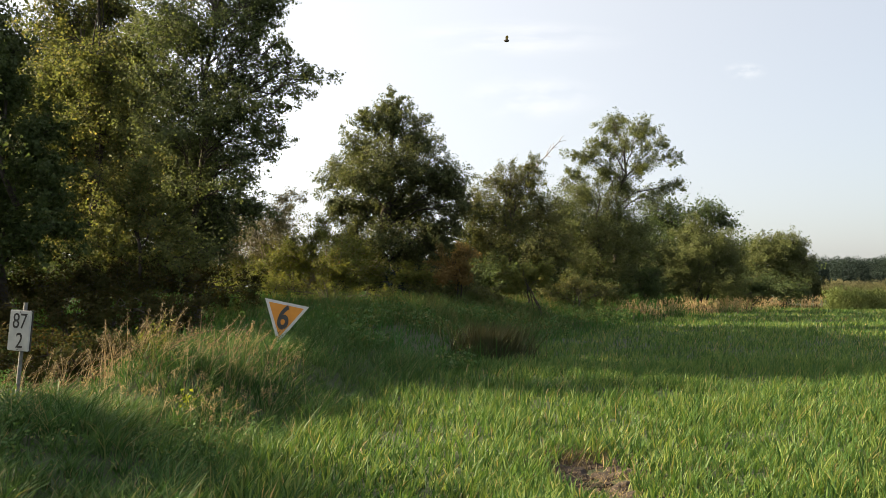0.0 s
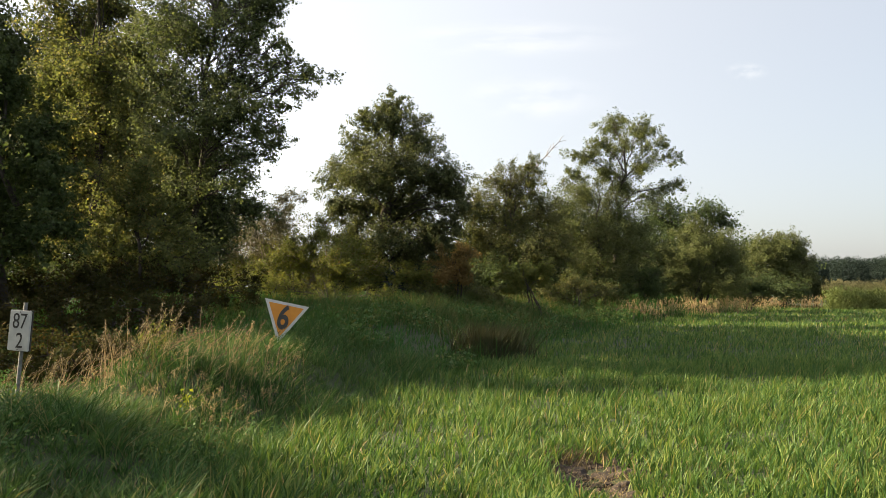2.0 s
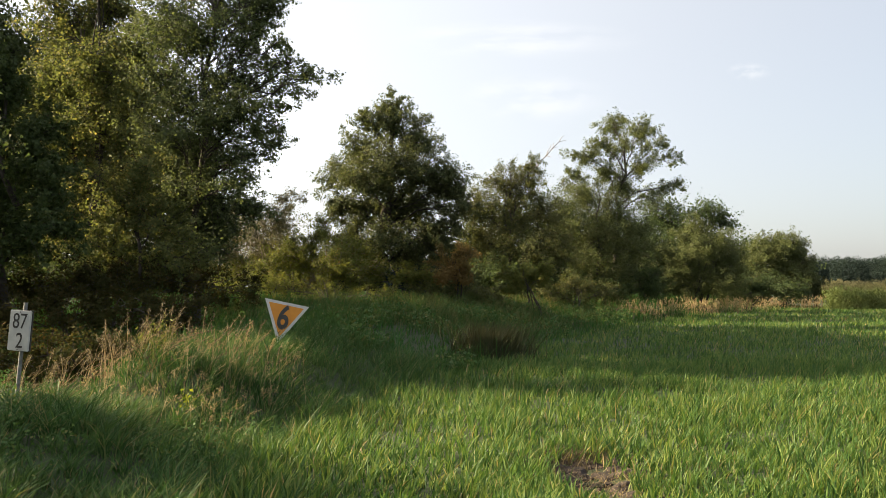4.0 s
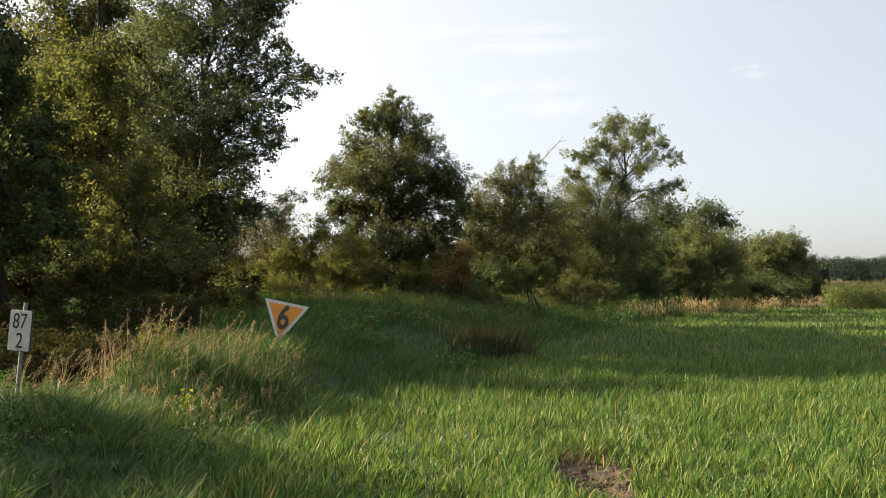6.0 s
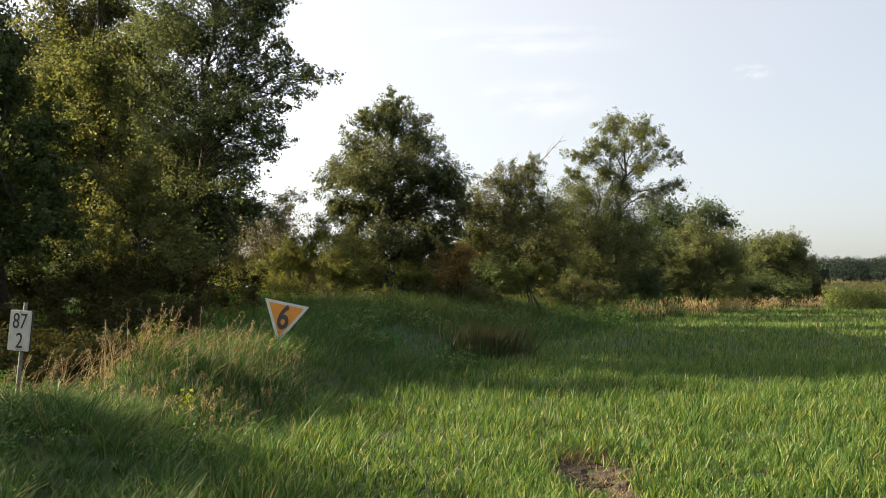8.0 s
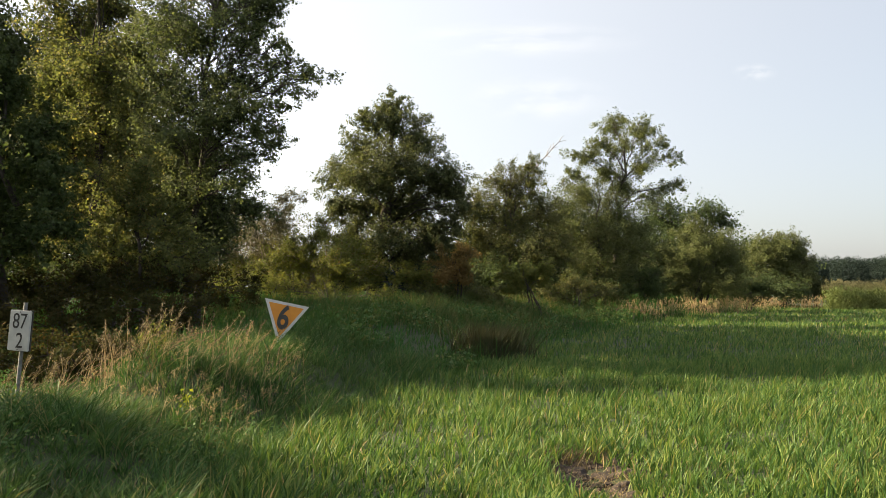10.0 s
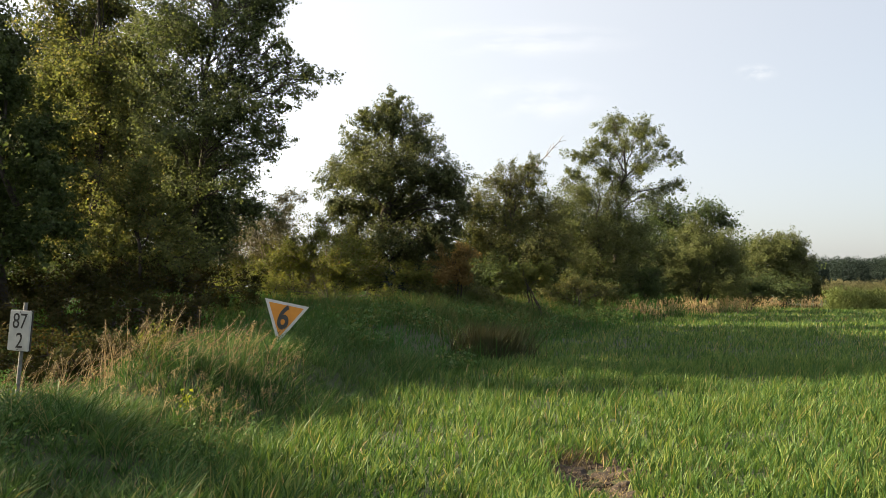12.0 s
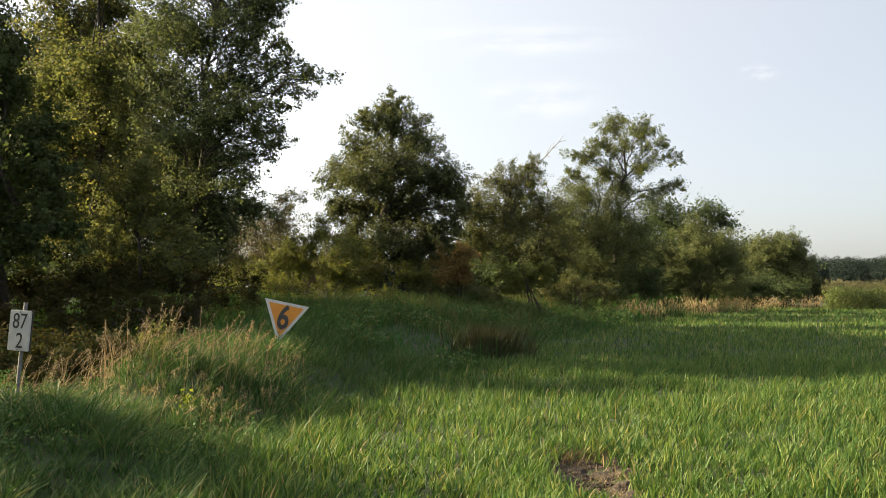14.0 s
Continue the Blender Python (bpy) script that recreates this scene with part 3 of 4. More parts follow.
tree('oak_tree', 'full rounded oak with dense dark green leaves', 'tree', (-2.87, 32.0),
     [(-2.33, 32.0, 9.03, 1.21, 1.08), (-3.56, 32.0, 7.86, 1.05, 0.9), (-1.04, 32.0, 8.28, 1.05, 1.17), (-4.59, 32.0, 6.53, 0.93, 1.02),
      (-2.32, 32.0, 6.91, 1.75, 1.35), (0.02, 32.0, 6.78, 0.98, 1.13), (-3.42, 32.0, 5.17, 1.4, 0.9), (-1.21, 32.0, 5.17, 1.63, 1.02),
      (0.39, 32.0, 6.16, 0.84, 0.9), (-2.31, 32.0, 3.81, 1.75, 0.79), (-3.91, 32.0, 3.93, 0.75, 0.79), (-0.34, 32.0, 3.69, 1.05, 0.68),
      (-3.56, 32.0, 6.53, 1.05, 0.95), (-1.21, 32.0, 6.66, 1.12, 0.95), (-2.32, 32.0, 5.29, 1.4, 0.9), (-0.47, 32.0, 3.93, 1.16, 0.86),
      (-1.57, 32.0, 3.07, 1.4, 0.68), (0.75, 32.0, 5.2, 0.75, 0.8), (0.6, 32.0, 4.3, 0.75, 0.7), (0.3, 32.0, 3.2, 0.85, 0.6), (-3.54, 32.0, 3.2, 1.05, 0.72), (-4.53, 32.0, 5.29, 0.79, 0.86), (-2.4, 32.0, 9.75, 0.8, 0.6), (-3.2, 32.0, 9.0, 0.7, 0.6)],
     64000, (0.12, 0.08), M_OAK, 0.22, 8, stems=2, clumps=7.0, spreadout=0.12, low=0.6, rise=0.08)
tree('shrub', 'low green shrub below the oak', 'shrub', (-1.26, 30.5),
     [(-1.61, 30.5, 2.14, 0.84, 0.52), (-0.56, 30.5, 2.07, 0.67, 0.47), (-2.9, 30.5, 1.95, 0.56, 0.39)],
     4500, (0.1, 0.06), M_SCRUB, 0.04, 9, stems=3)
tree('shrub', 'rust-coloured autumn shrub among green scrub', 'shrub', (0.47, 29.4),
     [(0.36, 29.4, 2.75, 0.62, 0.64), (0.93, 29.4, 3.0, 0.47, 0.56), (0.03, 29.4, 2.2, 0.56, 0.45), (0.8, 29.4, 2.1, 0.5, 0.4)],
     6500, (0.09, 0.055), M_RUST, 0.04, 10, stems=3)
tree('hawthorn_tree', 'dense hawthorn with a dead branch on top', 'tree', (3.55, 40.0),
     [(3.27, 40.0, 7.61, 1.16, 0.99), (2.03, 40.0, 6.06, 1.11, 1.27), (4.5, 40.0, 7.3, 1.16, 1.27), (3.72, 40.0, 5.44, 1.75, 1.55),
      (5.57, 40.0, 5.75, 1.02, 1.41), (2.64, 40.0, 3.9, 1.75, 1.41), (5.09, 40.0, 3.44, 1.75, 1.41), (1.41, 40.0, 4.52, 0.87, 1.27),
      (6.32, 40.0, 3.9, 1.02, 1.55), (4.97, 40.0, 8.39, 0.64, 0.51), (1.3, 40.0, 6.0, 0.75, 0.9), (1.0, 40.0, 3.3, 0.95, 1.0)],
     42000, (0.115, 0.075), M_OLIVE, 0.15, 11, stems=3, clumps=5.0)
tree('willow_tree', 'tall open-crowned willow with bright airy foliage', 'tree', (10.60, 46.0),
     [(10.73, 46.0, 12.03, 1.21, 0.65), (12.51, 46.0, 11.67, 1.14, 0.78), (9.65, 46.0, 11.02, 0.8, 0.49), (11.24, 46.0, 10.48, 1.14, 0.65),
      (13.56, 46.0, 10.66, 0.8, 0.58), (14.61, 46.0, 9.77, 0.6, 0.45), (14.76, 46.0, 8.33, 0.8, 0.52), (13.33, 46.0, 7.62, 1.21, 0.36),
      (8.04, 46.0, 10.12, 0.8, 0.29), (12.29, 46.0, 9.41, 1.21, 0.52), (10.16, 46.0, 9.23, 1.14, 0.65), (11.39, 46.0, 8.16, 1.21, 0.65),
      (9.46, 46.0, 10.12, 0.87, 0.58)],
     18000, (0.13, 0.08), M_WILLOW, 0.2, 12, clumps=4.5, spreadout=0.19)
tree('willow_bush', 'broad grey-green willow thicket', 'shrub', (9.51, 45.0),
     [(8.53, 45.0, 7.32, 1.31, 1.33), (8.02, 45.0, 8.71, 0.72, 0.51), (7.47, 45.0, 5.58, 1.47, 1.59), (10.25, 45.0, 6.27, 1.8, 1.59),
      (9.19, 45.0, 4.54, 2.29, 1.43), (11.61, 45.0, 4.54, 1.47, 1.9), (7.79, 45.0, 2.81, 1.64, 1.27), (10.55, 45.0, 2.46, 1.97, 1.11)],
     42000, (0.13, 0.075), M_WILLOW, 0.12, 13, stems=4, clumps=4.5)
tree('shrub', 'young upright shrub with pale leaves', 'shrub', (3.70, 31.0),
     [(3.59, 31.0, 2.2, 0.5, 0.7), (4.3, 31.0, 2.31, 0.32, 0.74), (2.87, 31.0, 1.84, 0.54, 0.52), (2.52, 31.0, 2.43, 0.27, 0.52)],
     9000, (0.09, 0.05), M_SCRUB, 0.03, 14, stems=4)
tree('alder_tree', 'dark alder standing behind the willow bushes', 'tree', (24.86, 72.0),
     [(25.27, 72.0, 9.07, 2.36, 1.42), (27.47, 72.0, 8.52, 1.30, 1.42), (22.48, 72.0, 7.96, 2.36, 2.02), (20.84, 72.0, 9.07, 1.83, 2.02), (24.65, 72.0, 5.74, 3.15, 2.54), (20.77, 72.0, 5.19, 2.62, 3.05)],
     14000, (0.26, 0.17), M_SHADE, 0.2, 15, clumps=2.5)
tree('willow_bush', 'rounded olive-green willow bush', 'shrub', (18.15, 52.0),
     [(18.21, 52.0, 5.07, 1.97, 1.47), (16.39, 52.0, 3.59, 1.74, 1.69), (19.78, 52.0, 3.79, 1.82, 1.83), (17.76, 52.0, 2.4, 2.84, 1.47),
      (15.37, 52.0, 2.4, 1.21, 1.47), (20.14, 52.0, 2.2, 1.7, 1.28)],
     42000, (0.14, 0.075), M_WILLOW, 0.12, 16, stems=4, clumps=4.5, spreadout=0.13, rise=0.05, shell=0.35)
tree('willow_bush', 'rounded green willow bush at the end of the tree line', 'shrub', (31.29, 68.0),
     [(31.38, 68.0, 5.78, 2.08, 1.34), (32.91, 68.0, 4.73, 1.09, 1.63), (29.27, 68.0, 4.99, 1.88, 1.63), (31.31, 68.0, 3.43, 2.48, 2.16),
      (28.44, 68.0, 2.91, 2.23, 1.82), (32.85, 68.0, 2.38, 1.09, 1.44),
      (33.2, 68.0, 3.7, 1.15, 1.6), (32.5, 68.0, 5.6, 1.2, 1.1), (30.2, 68.0, 5.9, 1.5, 1.1), (33.4, 68.0, 1.9, 1.15, 1.3)],
     42000, (0.16, 0.09), M_WILLOW, 0.14, 17, stems=4, clumps=4.0, spreadout=0.12, rise=0.05, shell=0.35)
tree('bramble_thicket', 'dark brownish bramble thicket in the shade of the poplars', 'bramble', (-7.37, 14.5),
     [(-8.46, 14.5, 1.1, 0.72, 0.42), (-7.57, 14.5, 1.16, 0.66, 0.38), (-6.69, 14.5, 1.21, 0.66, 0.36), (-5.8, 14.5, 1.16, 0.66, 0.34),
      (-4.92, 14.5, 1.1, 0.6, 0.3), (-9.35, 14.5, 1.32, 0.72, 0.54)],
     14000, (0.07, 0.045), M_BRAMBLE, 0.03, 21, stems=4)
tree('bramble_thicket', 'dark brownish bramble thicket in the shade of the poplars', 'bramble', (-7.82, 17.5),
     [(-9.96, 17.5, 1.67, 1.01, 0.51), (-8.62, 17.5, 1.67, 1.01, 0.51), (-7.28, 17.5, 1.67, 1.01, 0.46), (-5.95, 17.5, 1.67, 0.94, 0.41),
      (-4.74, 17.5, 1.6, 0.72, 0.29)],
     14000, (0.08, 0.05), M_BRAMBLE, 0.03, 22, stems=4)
# Dark bramble added so the hollow looks shaded even in sun.
tree('bramble_thicket', 'low bramble coloured dark for the shaded hollow of the old track', 'bramble', (-5.4, 10.5),
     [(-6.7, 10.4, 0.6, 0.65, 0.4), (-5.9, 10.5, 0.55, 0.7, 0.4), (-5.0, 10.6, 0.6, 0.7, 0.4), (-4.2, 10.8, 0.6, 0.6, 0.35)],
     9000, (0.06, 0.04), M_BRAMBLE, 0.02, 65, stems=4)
tree('shrub', 'olive scrub filling the gap beside the oak', 'shrub', (-6.52, 38.0),
     [(-10.02, 38.0, 2.62, 1.94, 1.07), (-6.52, 38.0, 2.33, 1.66, 0.8), (-4.78, 38.0, 3.79, 1.11, 1.34), (-8.28, 38.0, 3.49, 1.38, 1.07)],
     9000, (0.13, 0.08), M_SCRUB, 0.06, 23, stems=4)
# Undergrowth in the darker leaf colour, for the shaded foot of the trees.
tree('shrub', 'undergrowth shrub below the hawthorn, coloured dark for shade', 'shrub', (2.50, 38.0),
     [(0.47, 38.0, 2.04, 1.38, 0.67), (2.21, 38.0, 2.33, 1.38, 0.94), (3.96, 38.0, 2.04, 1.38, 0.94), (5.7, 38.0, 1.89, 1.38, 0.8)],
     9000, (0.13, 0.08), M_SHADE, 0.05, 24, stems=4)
tree('shrub', 'undergrowth shrub below the willows, coloured dark for shade', 'shrub', (10.31, 44.0),
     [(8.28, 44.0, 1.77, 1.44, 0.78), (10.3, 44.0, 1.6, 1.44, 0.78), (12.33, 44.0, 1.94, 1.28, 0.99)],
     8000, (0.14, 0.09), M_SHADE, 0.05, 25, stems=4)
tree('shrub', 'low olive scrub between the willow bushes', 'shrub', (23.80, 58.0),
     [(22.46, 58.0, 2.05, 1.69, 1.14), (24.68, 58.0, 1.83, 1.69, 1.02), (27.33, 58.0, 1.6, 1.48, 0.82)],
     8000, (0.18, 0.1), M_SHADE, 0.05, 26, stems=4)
tree('poplar_tree', 'tall poplar standing deeper in the belt of trees', 'tree', (-14.24, 25.0),
     [(-14.9, 25.0, 10.27, 1.66, 1.24), (-14.05, 25.0, 7.9, 1.86, 1.45), (-14.75, 25.0, 5.75, 1.86, 1.45), (-13.16, 25.0, 4.2, 1.66, 1.03)],
     18000, (0.13, 0.1), M_POPLAR, 0.12, 31)
tree('poplar_tree', 'tall yellowing poplar standing deeper in the belt of trees', 'tree', (-11.62, 26.0),
     [(-11.82, 26.0, 9.58, 1.29, 0.97), (-11.98, 26.0, 7.94, 1.4, 1.08), (-11.5, 26.0, 6.5, 1.2, 0.8)],
     13000, (0.13, 0.1), M_YELLOW, 0.12, 32)
tree('poplar_tree', 'tall poplar standing deeper in the belt of trees', 'tree', (-14.56, 30.0),
     [(-14.82, 30.0, 11.29, 1.75, 1.27), (-14.29, 30.0, 8.92, 1.86, 1.2)],
     18000, (0.15, 0.11), M_POPLAR, 0.13, 33)
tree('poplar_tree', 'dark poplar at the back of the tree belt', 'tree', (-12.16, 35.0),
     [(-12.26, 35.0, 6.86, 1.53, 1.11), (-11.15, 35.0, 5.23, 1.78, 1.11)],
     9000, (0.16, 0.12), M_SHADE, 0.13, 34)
# Birch added behind the front trees to close a sunny gap on the meadow.
tree('birch_tree', 'leafy birch added inside the tree belt to shade the meadow', 'tree', (-12.11, 22.8),
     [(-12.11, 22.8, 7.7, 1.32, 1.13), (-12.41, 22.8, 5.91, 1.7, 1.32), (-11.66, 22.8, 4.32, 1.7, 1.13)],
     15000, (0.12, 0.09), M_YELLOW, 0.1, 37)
# Unseen bush, added to darken the near foot of the bank.
tree('shading_bush', 'leafy bush added out of view to shade the bank and old track', 'shrub', (-6.10, 6.3),
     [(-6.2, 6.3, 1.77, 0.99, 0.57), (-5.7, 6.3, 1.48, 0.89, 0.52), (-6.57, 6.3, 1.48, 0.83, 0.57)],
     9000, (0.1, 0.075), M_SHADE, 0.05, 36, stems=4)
# Two bushes added at the view's left edge to keep sun off the brambles.
tree('shading_bush', 'broad leafy hazel bush below the poplars', 'shrub', (-10.92, 15.6),
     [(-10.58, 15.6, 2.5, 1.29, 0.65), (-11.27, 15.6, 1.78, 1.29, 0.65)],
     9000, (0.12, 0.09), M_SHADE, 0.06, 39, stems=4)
tree('shading_bush', 'broad leafy hazel bush below the poplars', 'shrub', (-12.16, 18.6),
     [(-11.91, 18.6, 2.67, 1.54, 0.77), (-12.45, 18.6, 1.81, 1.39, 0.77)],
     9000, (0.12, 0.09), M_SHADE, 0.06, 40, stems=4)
# Two dark leafy backings, added for the shaded inside of the crowns ahead.
tree('thicket', 'dark leafy backing behind the hawthorn and willows, for shaded crown insides', 'shrub', (8.93, 54.0),
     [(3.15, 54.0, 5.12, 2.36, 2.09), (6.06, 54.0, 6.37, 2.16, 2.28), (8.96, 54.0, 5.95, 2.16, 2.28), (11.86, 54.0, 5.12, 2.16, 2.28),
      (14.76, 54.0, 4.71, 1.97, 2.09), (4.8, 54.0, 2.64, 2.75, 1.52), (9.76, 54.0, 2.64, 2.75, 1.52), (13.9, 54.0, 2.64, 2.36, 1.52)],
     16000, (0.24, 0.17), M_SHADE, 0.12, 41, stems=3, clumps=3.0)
tree('thicket', 'dark leafy backing behind the far willow bushes, for shaded crown insides', 'shrub', (30.60, 76.0),
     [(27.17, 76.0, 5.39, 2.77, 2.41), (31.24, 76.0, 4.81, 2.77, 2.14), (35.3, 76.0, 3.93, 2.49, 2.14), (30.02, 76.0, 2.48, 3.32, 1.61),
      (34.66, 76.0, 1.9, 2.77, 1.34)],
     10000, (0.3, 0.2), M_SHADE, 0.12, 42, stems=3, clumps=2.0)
# Another added birch, to block a streak of sun across the meadow.
tree('birch_tree', 'leafy young birch added inside the tree belt to shade the meadow', 'tree', (-7.65, 22.0),
     [(-7.72, 22.0, 5.59, 1.09, 0.91), (-7.86, 22.0, 4.22, 1.37, 0.91), (-7.33, 22.0, 3.2, 1.09, 0.73)],
     13000, (0.12, 0.09), M_POPLAR, 0.08, 43)


# Added poplars, mostly out of view: high crowns shade the meadow, not the scrub.
for k, (x, y, h) in enumerate([(-15.8, 23.2, 11.6), (-19.0, 25.0, 13.0), (-19.5, 27.8, 13.0)]):
    tree('poplar_tree', 'tall high-crowned poplar added behind the tree belt to shade the meadow', 'tree', (x, y),
         [(x, y, h, 1.9, 1.2), (x - 0.9, y, h - 1.9, 1.9, 1.3), (x + 1.0, y, h - 2.4, 1.8, 1.3), (x, y, h - 3.6, 2.0, 0.9)],
         9000, (0.22, 0.17), M_POPLAR, 0.16, 50 + k, clumps=3.0)
tree('shrub', 'low yellow-green scrub in front of the oak', 'shrub', (-4.2, 27.5),
     [(-6.3, 27.5, 1.55, 1.0, 0.5), (-4.8, 27.5, 1.7, 0.9, 0.6), (-3.5, 27.5, 1.45, 0.8, 0.42), (-2.0, 27.5, 1.3, 0.9, 0.38)],
     6000, (0.085, 0.05), M_SCRUB, 0.03, 60, stems=4)


tree('shrub', 'low olive scrub at the end of the reeds', 'shrub', (35.2, 70.0),
     [(34.5, 70.0, 2.1, 1.2, 1.0), (35.9, 70.0, 1.7, 1.0, 0.9)], 5000, (0.16, 0.09), M_OLIVE, 0.04, 61, stems=3)
tree('shrub', 'low olive undergrowth between oak and hawthorn', 'shrub', (0.6, 30.0),
     [(-0.6, 30.0, 1.5, 0.8, 0.5), (0.6, 30.0, 1.6, 0.9, 0.55), (1.8, 30.0, 1.45, 0.8, 0.45)], 5000, (0.09, 0.05), M_OLIVE, 0.03, 62, stems=3)
tree('shrub', 'low olive undergrowth before the willow thicket', 'shrub', (6.6, 36.0),
     [(5.2, 36.0, 1.5, 0.9, 0.6), (6.6, 36.0, 1.7, 1.0, 0.7), (8.0, 36.0, 1.4, 0.9, 0.5)], 6000, (0.1, 0.055), M_OLIVE, 0.03, 63, stems=3)


# ---- distance ----
def far_wood():
    rng = np.random.default_rng(71)
    C = []
    for k in range(420):
        turn = -40 + 80 * k / 420
        a = radians(turn + rng.uniform(-0.1, 0.1))
        d = 400 + rng.uniform(-10, 110)
        h = rng.uniform(16.5, 18.5) * d / 400
        r = rng.uniform(4.0, 8.0)
        m = 2000 if 25.5 < turn < 32.5 else 40
        p = rng.normal(0, 1, (m, 3))
        p /= np.linalg.norm(p, axis=1)[:, None]
        p *= rng.uniform(0.7, 1.03, (m, 1))
        C.append((np.array([math.sin(a) * d, math.cos(a) * d, 0]) + p * [r, r, h / 2] + [0, 0, h / 2]))
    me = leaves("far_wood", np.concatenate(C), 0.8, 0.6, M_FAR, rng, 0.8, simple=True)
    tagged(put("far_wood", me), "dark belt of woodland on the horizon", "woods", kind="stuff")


far_wood()

def wood_edge():
    rng = np.random.default_rng(72)
    C = []
    for k in range(140):
        x = -75 + 120 * k / 140
        y = 100 + 8 * rng.random() - 0.1 * x
        h, r = rng.uniform(5.0, 8.0), rng.uniform(1.3, 2.2)
        p = rng.normal(0, 1, (150, 3))
        p /= np.linalg.norm(p, axis=1)[:, None]
        p *= rng.uniform(0.6, 1.08, (150, 1))
        C.append(np.array([x, y, h / 2]) + p * [r, r, h / 2])
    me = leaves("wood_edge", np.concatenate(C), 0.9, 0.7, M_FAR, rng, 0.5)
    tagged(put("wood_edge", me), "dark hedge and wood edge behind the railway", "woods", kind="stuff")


wood_edge()


def dead_branch():
    """A bare grey branch that stands out of the hawthorn's top."""
    rng = np.random.default_rng(91)
    tree_ob = bpy.data.objects["hawthorn_tree"]
    o = np.array(tree_ob.location)
    t = Tubes()
    line = bend((3.5, 40.0, 6.9), (6.35, 40.0, 9.75), -0.06, rng, 9, 0.012)
    t.add(line - o, np.linspace(0.06, 0.012, 9), 6)
    for k in range(2, 9):
        for q in range(2):
            a = line[k]
            b = a + np.array([rng.uniform(0.1, 0.8), rng.uniform(-0.4, 0.4), rng.uniform(-0.2, 0.7)])
            t.add(bend(a, b, 0.1, rng, 4, 0.04) - o, [0.018, 0.013, 0.01, 0.006], 4)
    put("dead_branch", t.mesh("dead_branch", M_TWIG), tree_ob, "bare grey dead branch")


dead_branch()


# ---- railway signs ----
def plate(pts, thick, bevel=0.004):
    """A flat plate in the x-z plane, facing -y."""
    bm = bmesh.new()
    f = bm.faces.new([bm.verts.new((x, 0, z)) for x, z in pts])
    r = bmesh.ops.extrude_face_region(bm, geom=[f])
    bmesh.ops.translate(bm, verts=[v for v in r["geom"] if isinstance(v, bmesh.types.BMVert)], vec=(0, thick, 0))
    bmesh.ops.recalc_face_normals(bm, faces=bm.faces)
    bmesh.ops.bevel(bm, geom=bm.edges[:], offset=bevel, segments=2, affect="EDGES")
    return bm


def lettering(body, size, x, z, y, parent, squeeze=1.0, material=None, bold=0.0):
    cu = bpy.data.curves.new("numeral", "FONT")
    cu.body, cu.size, cu.align_x, cu.align_y, cu.extrude, cu.offset = body, size, "CENTER", "CENTER", 0.0015, bold
    tmp = bpy.data.objects.new("numeral", cu)
    me = bpy.data.meshes.new_from_object(tmp)
    bpy.data.objects.remove(tmp)
    me.transform(Matrix.Translation((x, y, z)) @ Matrix.Rotation(radians(90), 4, "X") @ Matrix.Diagonal((squeeze, 1, 1, 1)))
    me.materials.clear()
    me.materials.append(material or M_BLACK)
    return put("numeral", me, parent)


def rod(pts, radius, sides=10):
    t = Tubes()
    t.add(pts, [radius] * len(pts), sides)
    return t


def bolt_head(x, z, parent):
    bm = bmesh.new()
    bmesh.ops.create_cone(bm, cap_ends=True, segments=6, radius1=0.008, radius2=0.007, depth=0.006,
                          matrix=Matrix.Translation((x, -0.004, z)) @ Matrix.Rotation(radians(90), 4, "X"))
    part("bolt", bm, M_STEEL, parent)


def kilometre_board():
    root = new("kilometre_board")
    tagged(root, "white railway kilometre board with black numbers on a steel post", "sign")
    x, y = -4.645, 8.0
    g = float(height(x, y))
    root.matrix_world = pose(x, y, g, 0, 4.0, -6)
    z = 1.175 - g
    w, h = 0.122, 0.218
    board = part("board", plate([(-w, z - h), (w, z - h), (w, z + h), (-w, z + h)], 0.022, 0.006), M_WHITE, root, "white enamelled board")
    back = part("edge", plate([(-w - 0.004, z - h - 0.004), (w + 0.004, z - h - 0.004), (w + 0.004, z + h + 0.004), (-w - 0.004, z + h + 0.004)], 0.02, 0.003), M_BLACK, root, "black rim behind the board")
    back.location.y = 0.024
    lettering("87", 0.235, 0, z + 0.095, -0.002, board, 0.72)
    lettering("2", 0.235, 0.012, z - 0.115, -0.002, board, 0.74)
    put("post", rod([(0.0, 0.068, -0.3), (0.0, 0.068, z * 0.5), (0.0, 0.068, z + 0.30)], 0.021).mesh("post", M_STEEL), root, "galvanised steel post")
    for zz in (z - 0.2, z + 0.2):
        bolt_head(0.0, zz, board)


def speed_board():
    root = new("speed_board")
    tagged(root, "leaning amber triangular railway speed board with white border", "sign")
    x, y = -2.72, 12.0
    g = float(height(x, y))
    root.matrix_world = pose(x, y, g, -4, 12, 4)
    t = 1.43 - g
    w, h = 0.365, 0.675
    board = part("border", plate([(-w, t), (w, t), (0.0, t - h)][::-1], 0.012, 0.004), M_WHITE, root, "white painted border")
    part("panel", plate([(-w + 0.075, t - 0.045), (w - 0.075, t - 0.045), (0.0, t - h + 0.105)][::-1], 0.006, 0.001), M_AMBER, board, "amber painted face").location.y = -0.004
    lettering("6", 0.54, 0.0, t - 0.265, -0.0065, board, 0.72, bold=0.013)
    put("post", rod([(0.0, 0.04, -0.3), (0.0, 0.04, t * 0.5), (0.0, 0.04, t - 0.06)], 0.022).mesh("post", M_STEEL), root, "galvanised steel post")
    bolt_head(0.0, t - 0.40, board)


kilometre_board()
speed_board()


